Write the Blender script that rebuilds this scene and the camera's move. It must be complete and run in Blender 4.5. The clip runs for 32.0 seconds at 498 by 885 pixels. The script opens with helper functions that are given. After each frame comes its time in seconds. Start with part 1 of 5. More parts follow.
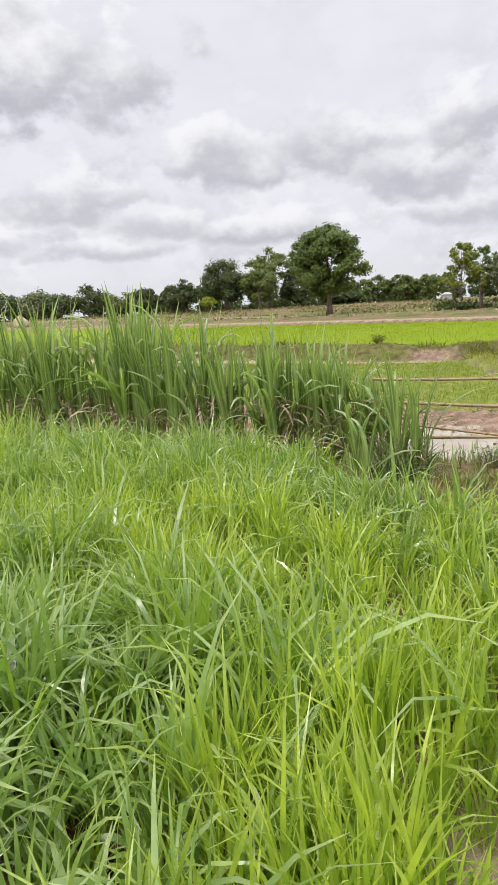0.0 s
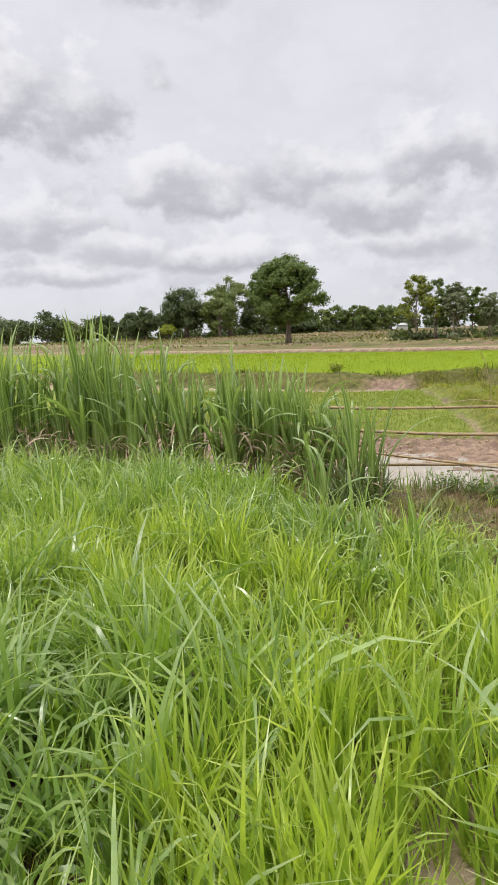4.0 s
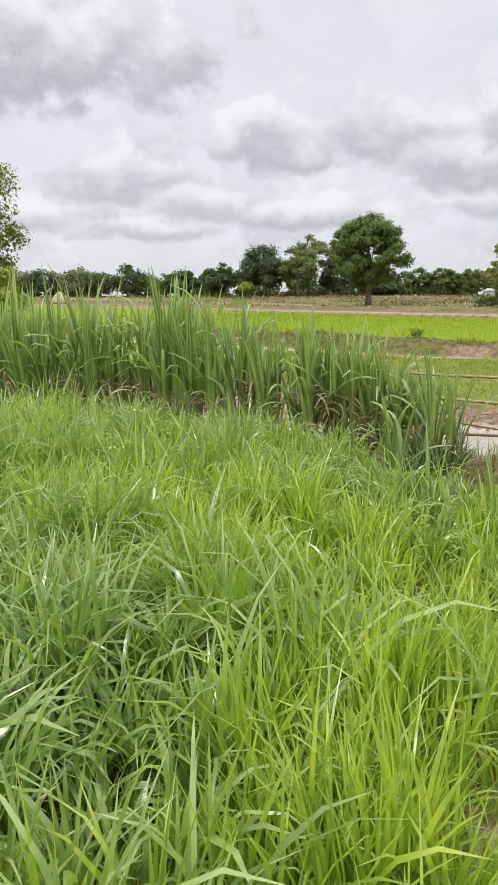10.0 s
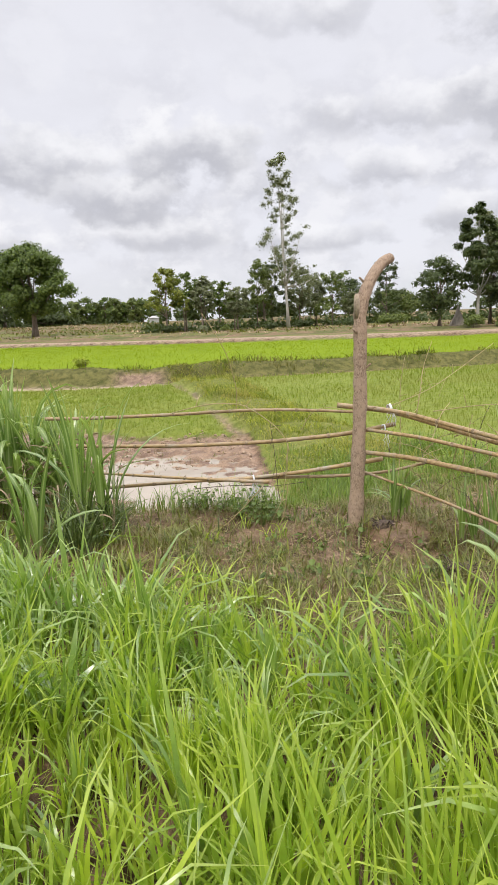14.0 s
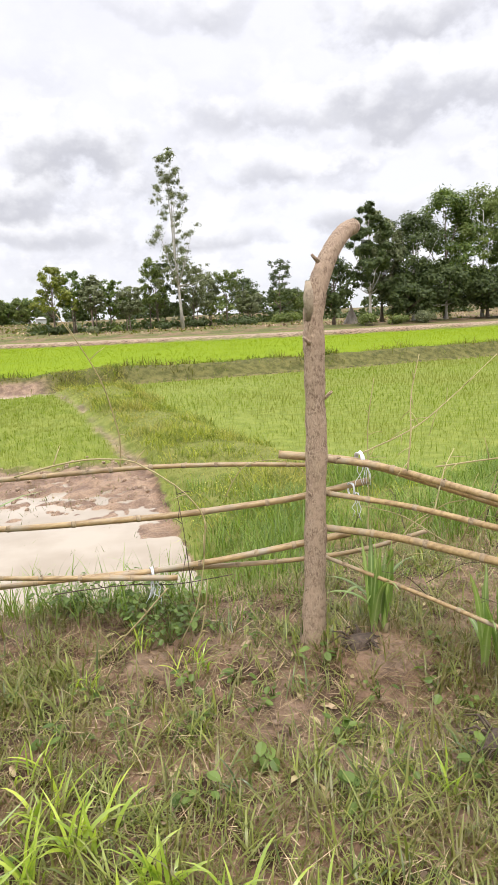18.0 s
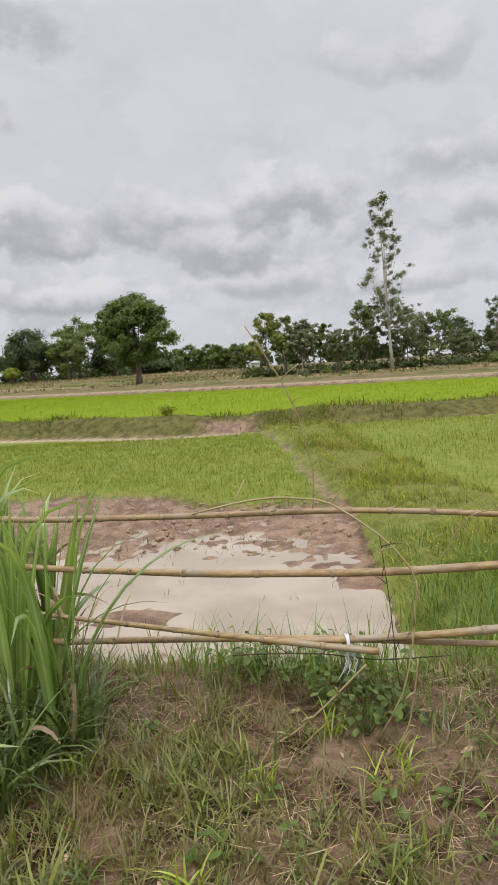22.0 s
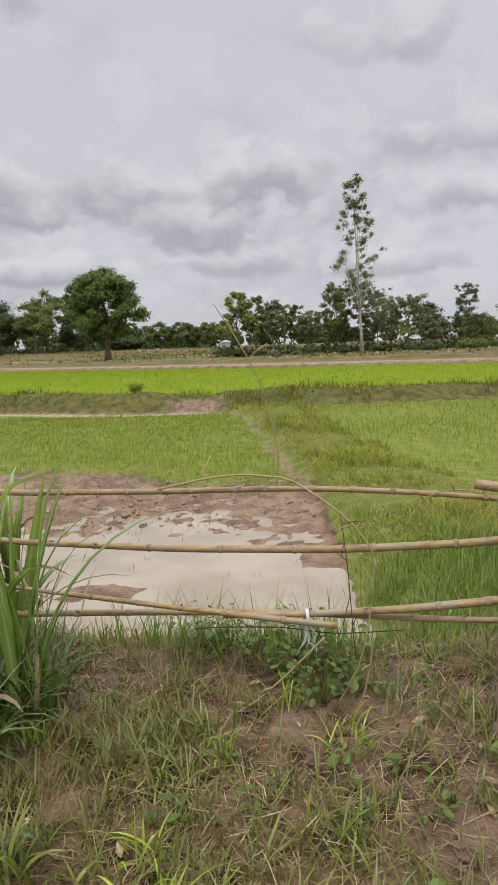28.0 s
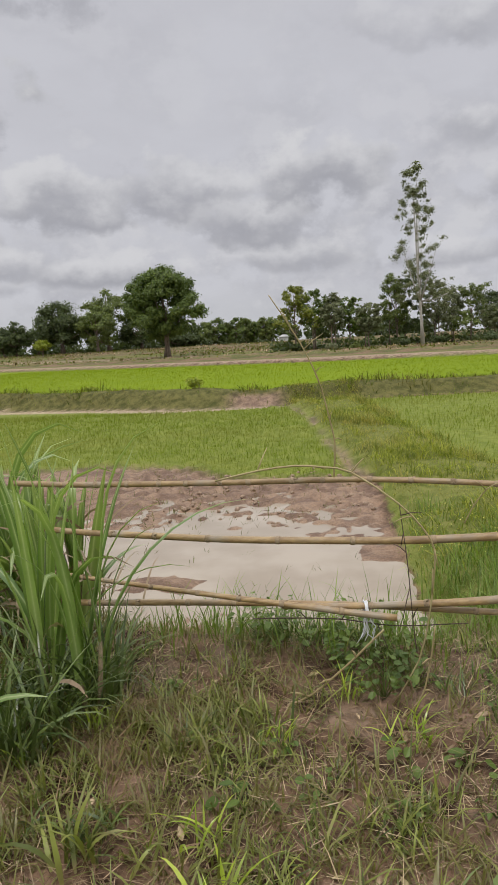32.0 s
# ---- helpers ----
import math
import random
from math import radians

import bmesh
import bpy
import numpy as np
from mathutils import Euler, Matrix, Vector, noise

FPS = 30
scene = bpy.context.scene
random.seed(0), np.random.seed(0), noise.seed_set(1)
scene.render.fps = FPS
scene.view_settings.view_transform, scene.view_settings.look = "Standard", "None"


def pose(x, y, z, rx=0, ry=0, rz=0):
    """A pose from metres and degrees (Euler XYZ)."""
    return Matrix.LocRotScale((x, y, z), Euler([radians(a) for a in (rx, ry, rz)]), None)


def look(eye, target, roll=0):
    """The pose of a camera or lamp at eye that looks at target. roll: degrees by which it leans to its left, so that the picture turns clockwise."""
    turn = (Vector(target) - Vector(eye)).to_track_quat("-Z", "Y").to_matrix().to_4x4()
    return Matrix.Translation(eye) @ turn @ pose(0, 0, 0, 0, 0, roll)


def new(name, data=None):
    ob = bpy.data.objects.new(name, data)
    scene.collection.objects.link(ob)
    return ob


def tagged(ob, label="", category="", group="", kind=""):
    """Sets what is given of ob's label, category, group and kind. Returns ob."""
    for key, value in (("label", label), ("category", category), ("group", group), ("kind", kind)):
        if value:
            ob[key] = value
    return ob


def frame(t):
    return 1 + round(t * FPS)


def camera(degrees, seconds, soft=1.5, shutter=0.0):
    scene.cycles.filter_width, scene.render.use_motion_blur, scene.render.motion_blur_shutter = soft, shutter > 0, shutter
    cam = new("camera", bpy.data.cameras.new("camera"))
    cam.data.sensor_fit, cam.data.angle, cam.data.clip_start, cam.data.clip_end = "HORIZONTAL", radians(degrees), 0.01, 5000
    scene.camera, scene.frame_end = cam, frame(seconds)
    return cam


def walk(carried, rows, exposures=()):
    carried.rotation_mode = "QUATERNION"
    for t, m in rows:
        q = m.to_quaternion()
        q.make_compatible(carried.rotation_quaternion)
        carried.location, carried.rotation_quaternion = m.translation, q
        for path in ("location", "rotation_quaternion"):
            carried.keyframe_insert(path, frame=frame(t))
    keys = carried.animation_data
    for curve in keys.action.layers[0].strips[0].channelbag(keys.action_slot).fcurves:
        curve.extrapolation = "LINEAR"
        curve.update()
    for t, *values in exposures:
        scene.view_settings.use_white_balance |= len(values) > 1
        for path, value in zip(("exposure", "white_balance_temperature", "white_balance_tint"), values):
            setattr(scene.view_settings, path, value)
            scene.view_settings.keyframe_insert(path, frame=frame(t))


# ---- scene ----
cam = camera(40.8, 32.0, soft=0.65)

PATH = [
    (0, (-1.889, -5.575, 1.542), (-2.331, -3.664, 1.153), -2.9),
    (0.5, (-1.882, -5.572, 1.545), (-2.269, -3.647, 1.165), -3.0),
    (1, (-1.87, -5.574, 1.543), (-2.199, -3.629, 1.212), -3.3),
    (1.5, (-1.873, -5.59, 1.547), (-2.164, -3.64, 1.214), -2.8),
    (2, (-1.877, -5.615, 1.554), (-2.206, -3.669, 1.233), -4.2),
    (2.5, (-1.88, -5.595, 1.533), (-2.174, -3.65, 1.172), -4.0),
    (3, (-1.871, -5.612, 1.552), (-2.059, -3.647, 1.233), -2.6),
    (3.5, (-1.877, -5.6, 1.55), (-2.142, -3.642, 1.241), -2.0),
    (5.5, (-1.884, -5.799, 1.571), (-2.264, -3.867, 1.219), -2.9),
    (6, (-1.896, -5.808, 1.577), (-2.306, -3.883, 1.219), -2.8),
    (6.5, (-1.911, -5.785, 1.571), (-2.612, -3.959, 1.155), -3.1),
    (7, (-1.925, -5.776, 1.57), (-2.737, -4.001, 1.135), -3.3),
    (7.5, (-1.939, -5.768, 1.56), (-2.765, -3.999, 1.124), -2.9),
    (8, (-1.926, -5.772, 1.56), (-2.735, -3.999, 1.112), -3.3),
    (8.5, (-1.93, -5.753, 1.554), (-2.734, -3.974, 1.12), -3.5),
    (9, (-1.922, -5.72, 1.556), (-2.693, -3.925, 1.128), -1.3),
    (9.5, (-1.915, -5.698, 1.555), (-2.611, -3.869, 1.143), -1.6),
    (10, (-1.915, -5.696, 1.555), (-2.442, -3.814, 1.129), -0.2),
    (10.5, (-1.932, -5.717, 1.565), (-2.347, -3.806, 1.148), -1.7),
    (11, (-1.956, -5.763, 1.582), (-2.322, -3.831, 1.216), -1.6),
    (11.5, (-1.901, -5.625, 1.517), (-2.089, -3.68, 1.091), -1.9),
    (12, (-1.859, -5.41, 1.494), (-1.959, -3.462, 1.05), -1.4),
    (12.5, (-1.818, -5.079, 1.491), (-1.776, -3.158, 0.936), -3.1),
    (13, (-1.797, -4.833, 1.51), (-1.607, -2.898, 1.043), 0.0),
    (13.5, (-1.775, -4.664, 1.527), (-1.421, -2.75, 1.066), 0.0),
    (14, (-1.616, -4.389, 1.523), (-1.236, -2.459, 1.161), -2.3),
    (14.5, (-1.545, -4.149, 1.52), (-1.052, -2.268, 1.054), -2.5),
    (15, (-1.58, -3.907, 1.546), (-0.914, -2.058, 1.176), -0.7),
    (15.5, (-1.566, -3.711, 1.539), (-0.812, -1.913, 1.092), -1.6),
    (17.5, (-1.204, -2.737, 1.525), (-0.528, -0.901, 1.11), -1.9),
    (18, (-1.225, -2.627, 1.538), (-0.554, -0.781, 1.162), -2.8),
    (18.5, (-1.168, -2.439, 1.505), (-0.805, -0.496, 1.199), -5.0),
    (19, (-1.07, -2.144, 1.429), (-0.876, -0.176, 1.132), -3.9),
    (19.5, (-1.057, -2.071, 1.431), (-0.978, -0.089, 1.173), -3.9),
    (20, (-1.077, -2.087, 1.438), (-0.99, -0.097, 1.258), -3.0),
    (20.5, (-1.104, -2.092, 1.432), (-1.099, -0.098, 1.278), -3.7),
    (21, (-1.095, -2.087, 1.421), (-1.057, -0.096, 1.23), -3.4),
    (21.5, (-1.093, -2.073, 1.416), (-1.034, -0.089, 1.17), -3.0),
    (22, (-1.092, -2.081, 1.419), (-1.005, -0.095, 1.2), -3.7),
    (22.5, (-1.096, -2.101, 1.424), (-1.035, -0.112, 1.221), -3.6),
    (23, (-1.093, -2.108, 1.425), (-1.047, -0.118, 1.233), -3.6),
    (23.5, (-1.09, -2.102, 1.423), (-1.037, -0.114, 1.207), -3.6),
    (24, (-1.083, -2.106, 1.422), (-0.993, -0.12, 1.205), -3.9),
    (24.5, (-1.088, -2.117, 1.42), (-1.023, -0.129, 1.21), -4.2),
    (25, (-1.087, -2.107, 1.417), (-1.001, -0.124, 1.174), -3.6),
    (25.5, (-1.093, -2.094, 1.407), (-1, -0.116, 1.125), -2.3),
    (26, (-1.091, -2.108, 1.412), (-0.941, -0.135, 1.121), -3.0),
    (26.5, (-1.081, -2.115, 1.417), (-0.872, -0.146, 1.133), -2.3),
    (28.5, (-1.089, -2.122, 1.413), (-0.935, -0.148, 1.13), -1.9),
    (29, (-1.091, -2.118, 1.411), (-0.972, -0.143, 1.122), -2.2),
    (29.5, (-1.086, -2.121, 1.409), (-1.012, -0.143, 1.126), -3.3),
    (30, (-1.088, -2.129, 1.409), (-1.026, -0.15, 1.126), -2.8),
    (30.5, (-1.077, -2.131, 1.408), (-0.932, -0.156, 1.126), -2.9),
    (31, (-1.078, -2.135, 1.41), (-1.042, -0.154, 1.141), -3.5),
    (31.5, (-1.086, -2.138, 1.407), (-1.146, -0.156, 1.146), -4.2),
    (32, (-1.078, -2.126, 1.401), (-1.077, -0.147, 1.111), -3.3),
]
walk(cam, [(t, look(eye, target, roll)) for t, eye, target, roll in PATH],
     exposures=[(0, 0.14), (3, 0.05), (8, 0.04), (11, 0.12), (14, 0.15), (15, 0.26), (18, 0.40), (19.6, -0.14), (23, -0.22), (26, -0.28), (30.5, -0.32), (32, -0.42)])

# ---- light ----
def mix_rgb(nt, fac, a, b, blend="MIX"):
    n = nt.nodes.new("ShaderNodeMixRGB")
    n.blend_type = blend
    for sock, v in ((0, fac), (1, a), (2, b)):
        if isinstance(v, bpy.types.NodeSocket):
            nt.links.new(v, n.inputs[sock])
        elif sock == 0:
            n.inputs[0].default_value = v
        else:
            n.inputs[sock].default_value = (*v, 1)
    return n.outputs[0]


def math_node(nt, op, a, b=0.0, c=None, clamp=False):
    n = nt.nodes.new("ShaderNodeMath")
    n.operation, n.use_clamp = op, clamp
    for i, v in enumerate((a, b) if c is None else (a, b, c)):
        if isinstance(v, bpy.types.NodeSocket):
            nt.links.new(v, n.inputs[i])
        else:
            n.inputs[i].default_value = v
    return n.outputs[0]


def noise_node(nt, vec, scale, detail=4.0, rough=0.55, dist=0.0):
    n = nt.nodes.new("ShaderNodeTexNoise")
    n.inputs["Scale"].default_value, n.inputs["Detail"].default_value = scale, detail
    n.inputs["Roughness"].default_value, n.inputs["Distortion"].default_value = rough, dist
    if vec is not None:
        nt.links.new(vec, n.inputs["Vector"])
    return n.outputs["Fac"]


def ramp(nt, fac, lo, hi):
    n = nt.nodes.new("ShaderNodeMapRange")
    n.interpolation_type = "SMOOTHSTEP"
    nt.links.new(fac, n.inputs[0])
    n.inputs[1].default_value, n.inputs[2].default_value = lo, hi
    return n.outputs[0]


SUN_EL, SUN_AZ = radians(58), radians(200)


# clouds that stand out of the layer: azimuth, elevation, half width, half height, density
CUMULUS = [(-36, 6.0, 8, 1.7, 0.7), (-24, 5.2, 8, 1.6, 0.7), (-10.5, 6.2, 6.5, 2.0, 0.85), (5.6, 7.0, 6.0, 2.2, 0.7), (17, 6.2, 7, 1.7, 0.6), (30, 7, 8, 2.2, 0.7), (-26, 9.0, 7.5, 2.6, 0.75), (-19, 7.0, 6.0, 2.0, 0.7), (2.2, 9.6, 7.5, 2.6, 0.85), (22, 11.0, 6, 2.0, 0.7), (-14.5, 11.4, 6.8, 2.8, 0.9), (-4.2, 12.0, 6.8, 3.4, 0.75), (7.6, 12.4, 6.2, 3.9, 0.9), (36, 15, 10, 4, 0.8), (-31, 17.2, 14.5, 6.4, 1.0), (-45, 13, 9, 4, 0.8), (19.5, 22.0, 3.6, 3.2, 0.45), (-15, 26, 8, 3.2, 0.5), (4, 30, 8, 2.8, 0.35), (30, 29, 10, 3.4, 0.5), (34, 21.0, 9, 4.0, 0.8), (24, 15.0, 6, 2.6, 0.6), (15.5, 22, 6, 2.4, 0.35), (-12.5, 25.5, 5, 2.6, 0.4)]


def make_world():
    w = bpy.data.worlds.new("cloudy_sky")
    scene.world = w
    w.use_nodes = True
    nt = w.node_tree
    nt.nodes.clear()
    out = nt.nodes.new("ShaderNodeOutputWorld")
    bg = nt.nodes.new("ShaderNodeBackground")
    sky = nt.nodes.new("ShaderNodeTexSky")
    sky.sky_type, sky.sun_disc = "NISHITA", False
    sky.sun_elevation, sky.sun_rotation = SUN_EL, SUN_AZ
    sky_dim = mix_rgb(nt, 1.0, sky.outputs[0], (0.11, 0.11, 0.11), "MULTIPLY")
    tc = nt.nodes.new("ShaderNodeTexCoord")

    direction = tc.outputs["Generated"]
    sep = nt.nodes.new("ShaderNodeSeparateXYZ")
    nt.links.new(direction, sep.inputs[0])
    zdir = sep.outputs[2]
    az = math_node(nt, "ARCTAN2", sep.outputs[0], sep.outputs[1])

    def moved(offset, sz):
        mul = nt.nodes.new("ShaderNodeVectorMath")
        mul.operation = "MULTIPLY_ADD"
        nt.links.new(direction, mul.inputs[0])
        mul.inputs[1].default_value = (1.0, 1.0, sz)
        mul.inputs[2].default_value = offset
        return mul.outputs[0]

    warp_u = math_node(nt, "SUBTRACT", noise_node(nt, moved((3.1, 0, 0), 1.3), 9.0, 5.0, 0.55), 0.5)
    warp_v = math_node(nt, "SUBTRACT", noise_node(nt, moved((0, 5.7, 0), 1.3), 10.0, 5.0, 0.55), 0.5)
    billow = math_node(nt, "SUBTRACT", noise_node(nt, moved((0, 0, 2.3), 1.4), 15.0, 7.0, 0.58), 0.5)
    # thin high layer
    sheet = noise_node(nt, moved((0, 0, 0.4), 2.2), 4.2, 7.0, 0.55)
    veil = mix_rgb(nt, 0.95, sky_dim, (0.772, 0.772, 0.828))
    cloud = mix_rgb(nt, math_node(nt, "MULTIPLY", ramp(nt, sheet, 0.44, 0.66), 0.30), veil, (0.63, 0.63, 0.685))
    puffs = math_node(nt, "MULTIPLY", ramp(nt, math_node(nt, "ADD", math_node(nt, "MULTIPLY", billow, 0.8), math_node(nt, "ADD", warp_u, warp_v)), -0.12, 0.16), math_node(nt, "MULTIPLY_ADD", ramp(nt, zdir, 0.14, 0.36), -0.62, 0.82))
    head = ramp(nt, math_node(nt, "ADD", billow, math_node(nt, "MULTIPLY", warp_v, 0.8)), -0.16, 0.17)
    cloud = mix_rgb(nt, puffs, cloud, mix_rgb(nt, head, (0.50, 0.505, 0.56), (0.80, 0.80, 0.84)))
    # heaps with bright heads and flat grey bases
    for az0, el0, w, h, dense in CUMULUS:
        u = math_node(nt, "MULTIPLY_ADD", warp_u, 1.9, math_node(nt, "DIVIDE", math_node(nt, "SUBTRACT", az, radians(az0)), radians(w)))
        v = math_node(nt, "MULTIPLY_ADD", warp_v, 1.9, math_node(nt, "DIVIDE", math_node(nt, "SUBTRACT", zdir, math.sin(radians(el0))), radians(h)))
        below = math_node(nt, "MULTIPLY", math_node(nt, "MINIMUM", v, 0.0), 1.5)
        tall = math_node(nt, "ADD", math_node(nt, "MAXIMUM", v, 0.0), below)
        r2 = math_node(nt, "ADD", math_node(nt, "MULTIPLY", u, u), math_node(nt, "MULTIPLY", tall, tall))
        mass = math_node(nt, "ADD", math_node(nt, "SUBTRACT", 1.0, r2), math_node(nt, "MULTIPLY", billow, 2.6))
        lit = ramp(nt, math_node(nt, "ADD", math_node(nt, "MULTIPLY_ADD", v, 0.95, 0.28), math_node(nt, "MULTIPLY", billow, 1.3)), -0.1, 1.05)
        tone = mix_rgb(nt, lit, (0.44, 0.445, 0.495), (0.85, 0.85, 0.88))
        crisp = math_node(nt, "MULTIPLY_ADD", ramp(nt, v, -0.6, 0.7), 0.7, 1.0)
        cloud = mix_rgb(nt, math_node(nt, "MULTIPLY", ramp(nt, math_node(nt, "MULTIPLY", mass, crisp), 0.0, 1.1), dense), cloud, tone)
    haze = ramp(nt, zdir, -0.02, 0.09)
    whole = mix_rgb(nt, haze, (0.66, 0.68, 0.71), cloud)
    # an overcast sky is about three times as bright overhead as near the horizon
    gain = math_node(nt, "MULTIPLY_ADD", ramp(nt, zdir, 0.42, 0.95), 1.9, 1.0)
    gain_rgb = nt.nodes.new("ShaderNodeCombineXYZ")
    for i in range(3):
        nt.links.new(gain, gain_rgb.inputs[i])
    whole = mix_rgb(nt, 1.0, whole, gain_rgb.outputs[0], "MULTIPLY")
    nt.links.new(whole, bg.inputs[0])
    bg.inputs[1].default_value = 1.0
    nt.links.new(bg.outputs[0], out.inputs[0])


make_world()
sun_data = bpy.data.lights.new("sun", "SUN")
sun_data.energy, sun_data.angle, sun_data.color = 1.5, radians(12), (1.0, 0.95, 0.86)
sun = new("sun", sun_data)
sun.matrix_world = look((math.sin(SUN_AZ) * math.cos(SUN_EL) * 50, math.cos(SUN_AZ) * math.cos(SUN_EL) * 50, math.sin(SUN_EL) * 50), (0, 0, 0))


# ---- materials ----
def material(name):
    m = bpy.data.materials.new(name)
    m.use_nodes = True
    nt = m.node_tree
    return m, nt, nt.nodes["Principled BSDF"], nt.nodes["Material Output"]


def set_bump(nt, bsdf, height, strength, distance):
    b = nt.nodes.new("ShaderNodeBump")
    b.inputs["Strength"].default_value, b.inputs["Distance"].default_value = strength, distance
    nt.links.new(height, b.inputs["Height"])
    nt.links.new(b.outputs[0], bsdf.inputs["Normal"])


def leaf_material(name, low, high, third, patch=0.5, trans=0.35, rough=0.45, spec=0.4, tip=None, tuft=None, rib=None):
    """Leaves: a colour between low and high leaf by leaf, drifting to third in patches, partly see-through to light."""
    m, nt, bsdf, out = material(name)
    geo = nt.nodes.new("ShaderNodeNewGeometry")
    tc = nt.nodes.new("ShaderNodeTexCoord")
    oi = nt.nodes.new("ShaderNodeObjectInfo")
    rnd = math_node(nt, "FRACT", math_node(nt, "ADD", geo.outputs["Random Per Island"], oi.outputs["Random"]))
    c = mix_rgb(nt, rnd, low, high)
    drift = ramp(nt, noise_node(nt, tc.outputs["Object"], patch, 3.0), 0.42, 0.62)
    c = mix_rgb(nt, math_node(nt, "MULTIPLY", drift, 0.8), c, third)
    if tuft:
        c = mix_rgb(nt, math_node(nt, "MULTIPLY", ramp(nt, noise_node(nt, tc.outputs["Object"], 4.5, 2.0), 0.45, 0.6), 0.7), c, tuft)
    if tip:
        at = nt.nodes.new("ShaderNodeAttribute")
        at.attribute_name = "along"
        far = math_node(nt, "POWER", at.outputs["Fac"], 5.0)
        c = mix_rgb(nt, math_node(nt, "MULTIPLY", far, 0.7), c, tip)
        near = math_node(nt, "SUBTRACT", 1.0, at.outputs["Fac"])
        c = mix_rgb(nt, math_node(nt, "MULTIPLY", math_node(nt, "POWER", near, 4.0), 0.6), c, tip)
    if rib:
        mid = nt.nodes.new("ShaderNodeAttribute")
        mid.attribute_name = "across"
        c = mix_rgb(nt, math_node(nt, "MULTIPLY", math_node(nt, "POWER", mid.outputs["Fac"], 5.0), 0.75), c, rib)
    grain = noise_node(nt, tc.outputs["Object"], 60.0, 2.0)
    c = mix_rgb(nt, 0.25, c, mix_rgb(nt, grain, (0.6, 0.6, 0.6), (1.3, 1.3, 1.3)), "MULTIPLY")
    nt.links.new(c, bsdf.inputs["Base Color"])
    bsdf.inputs["Roughness"].default_value = rough
    bsdf.inputs["Specular IOR Level"].default_value = spec
    tr = nt.nodes.new("ShaderNodeBsdfTranslucent")
    nt.links.new(mix_rgb(nt, 1.0, c, (1.15, 1.25, 0.6), "MULTIPLY"), tr.inputs[0])
    mx = nt.nodes.new("ShaderNodeMixShader")
    mx.inputs[0].default_value = trans
    nt.links.new(bsdf.outputs[0], mx.inputs[1])
    nt.links.new(tr.outputs[0], mx.inputs[2])
    nt.links.new(mx.outputs[0], out.inputs[0])
    return m


GRASS = leaf_material("tall_grass_blade", (0.20, 0.31, 0.024), (0.60, 0.70, 0.085), (0.27, 0.42, 0.05), 0.9, 0.45, 0.28, 0.8, (0.62, 0.66, 0.19), (0.22, 0.34, 0.035))
GRASS_DULL = leaf_material("blue_green_blade", (0.12, 0.22, 0.035), (0.44, 0.57, 0.15), (0.22, 0.345, 0.08), 0.8, 0.42, 0.25, 1.0, (0.58, 0.65, 0.28), (0.15, 0.26, 0.045))
SHORT = leaf_material("short_grass_blade", (0.042, 0.074, 0.013), (0.36, 0.40, 0.085), (0.19, 0.20, 0.05), 1.6, 0.3, 0.38, 0.5, (0.34, 0.30, 0.11), (0.17, 0.13, 0.05))
STRAW = leaf_material("dry_straw", (0.06, 0.035, 0.021), (0.68, 0.52, 0.33), (0.24, 0.145, 0.08), 1.5, 0.15, 0.6, 0.3)
CANE = leaf_material("cane_leaf", (0.085, 0.165, 0.030), (0.36, 0.49, 0.13), (0.16, 0.27, 0.07), 0.9, 0.38, 0.28, 0.85, (0.38, 0.45, 0.16), rib=(0.60, 0.66, 0.36))
CUT_LEAF = leaf_material("arching_tuft_leaf", (0.035, 0.07, 0.014), (0.20, 0.27, 0.07), (0.08, 0.13, 0.032), 1.2, 0.25, 0.3, 0.7, (0.27, 0.28, 0.11))
CANE_DRY = leaf_material("dry_cane_leaf", (0.22, 0.16, 0.10), (0.58, 0.47, 0.33), (0.32, 0.23, 0.15), 1.5, 0.15, 0.7, 0.2)
RICE = leaf_material("young_rice", (0.155, 0.205, 0.020), (0.25, 0.305, 0.041), (0.235, 0.245, 0.055), 0.35, 0.4, 0.6, 0.12)
RICE_BRIGHT = leaf_material("bright_rice", (0.175, 0.235, 0.006), (0.215, 0.28, 0.009), (0.20, 0.26, 0.007), 0.06, 0.35, 0.7, 0.08)
BUND = leaf_material("bund_weed", (0.050, 0.085, 0.014), (0.20, 0.22, 0.036), (0.17, 0.13, 0.05), 0.9, 0.33, 0.65, 0.1)
BUND_LONG = leaf_material("long_bund_grass", (0.19, 0.235, 0.03), (0.46, 0.46, 0.085), (0.42, 0.36, 0.12), 1.1, 0.42, 0.6, 0.15, tuft=(0.10, 0.15, 0.025))
WEED = leaf_material("broad_weed", (0.075, 0.125, 0.022), (0.19, 0.265, 0.055), (0.11, 0.165, 0.035), 2.0, 0.3, 0.45, 0.4)
DRY_STEM = leaf_material("pale_dry_stem", (0.36, 0.29, 0.14), (0.52, 0.44, 0.24), (0.42, 0.33, 0.17), 3.0, 0.1, 0.6, 0.3)
LEAF_A = leaf_material("leaf_deep_green", (0.058, 0.098, 0.020), (0.205, 0.265, 0.058), (0.118, 0.165, 0.036), 0.25, 0.30, 0.45, 0.35)
LEAF_B = leaf_material("leaf_mid_green", (0.085, 0.12, 0.032), (0.24, 0.285, 0.078), (0.16, 0.195, 0.055), 0.2, 0.30, 0.5, 0.3)
LEAF_F = leaf_material("leaf_olive_green", (0.085, 0.115, 0.018), (0.33, 0.35, 0.055), (0.20, 0.215, 0.035), 0.3, 0.35, 0.45, 0.35)
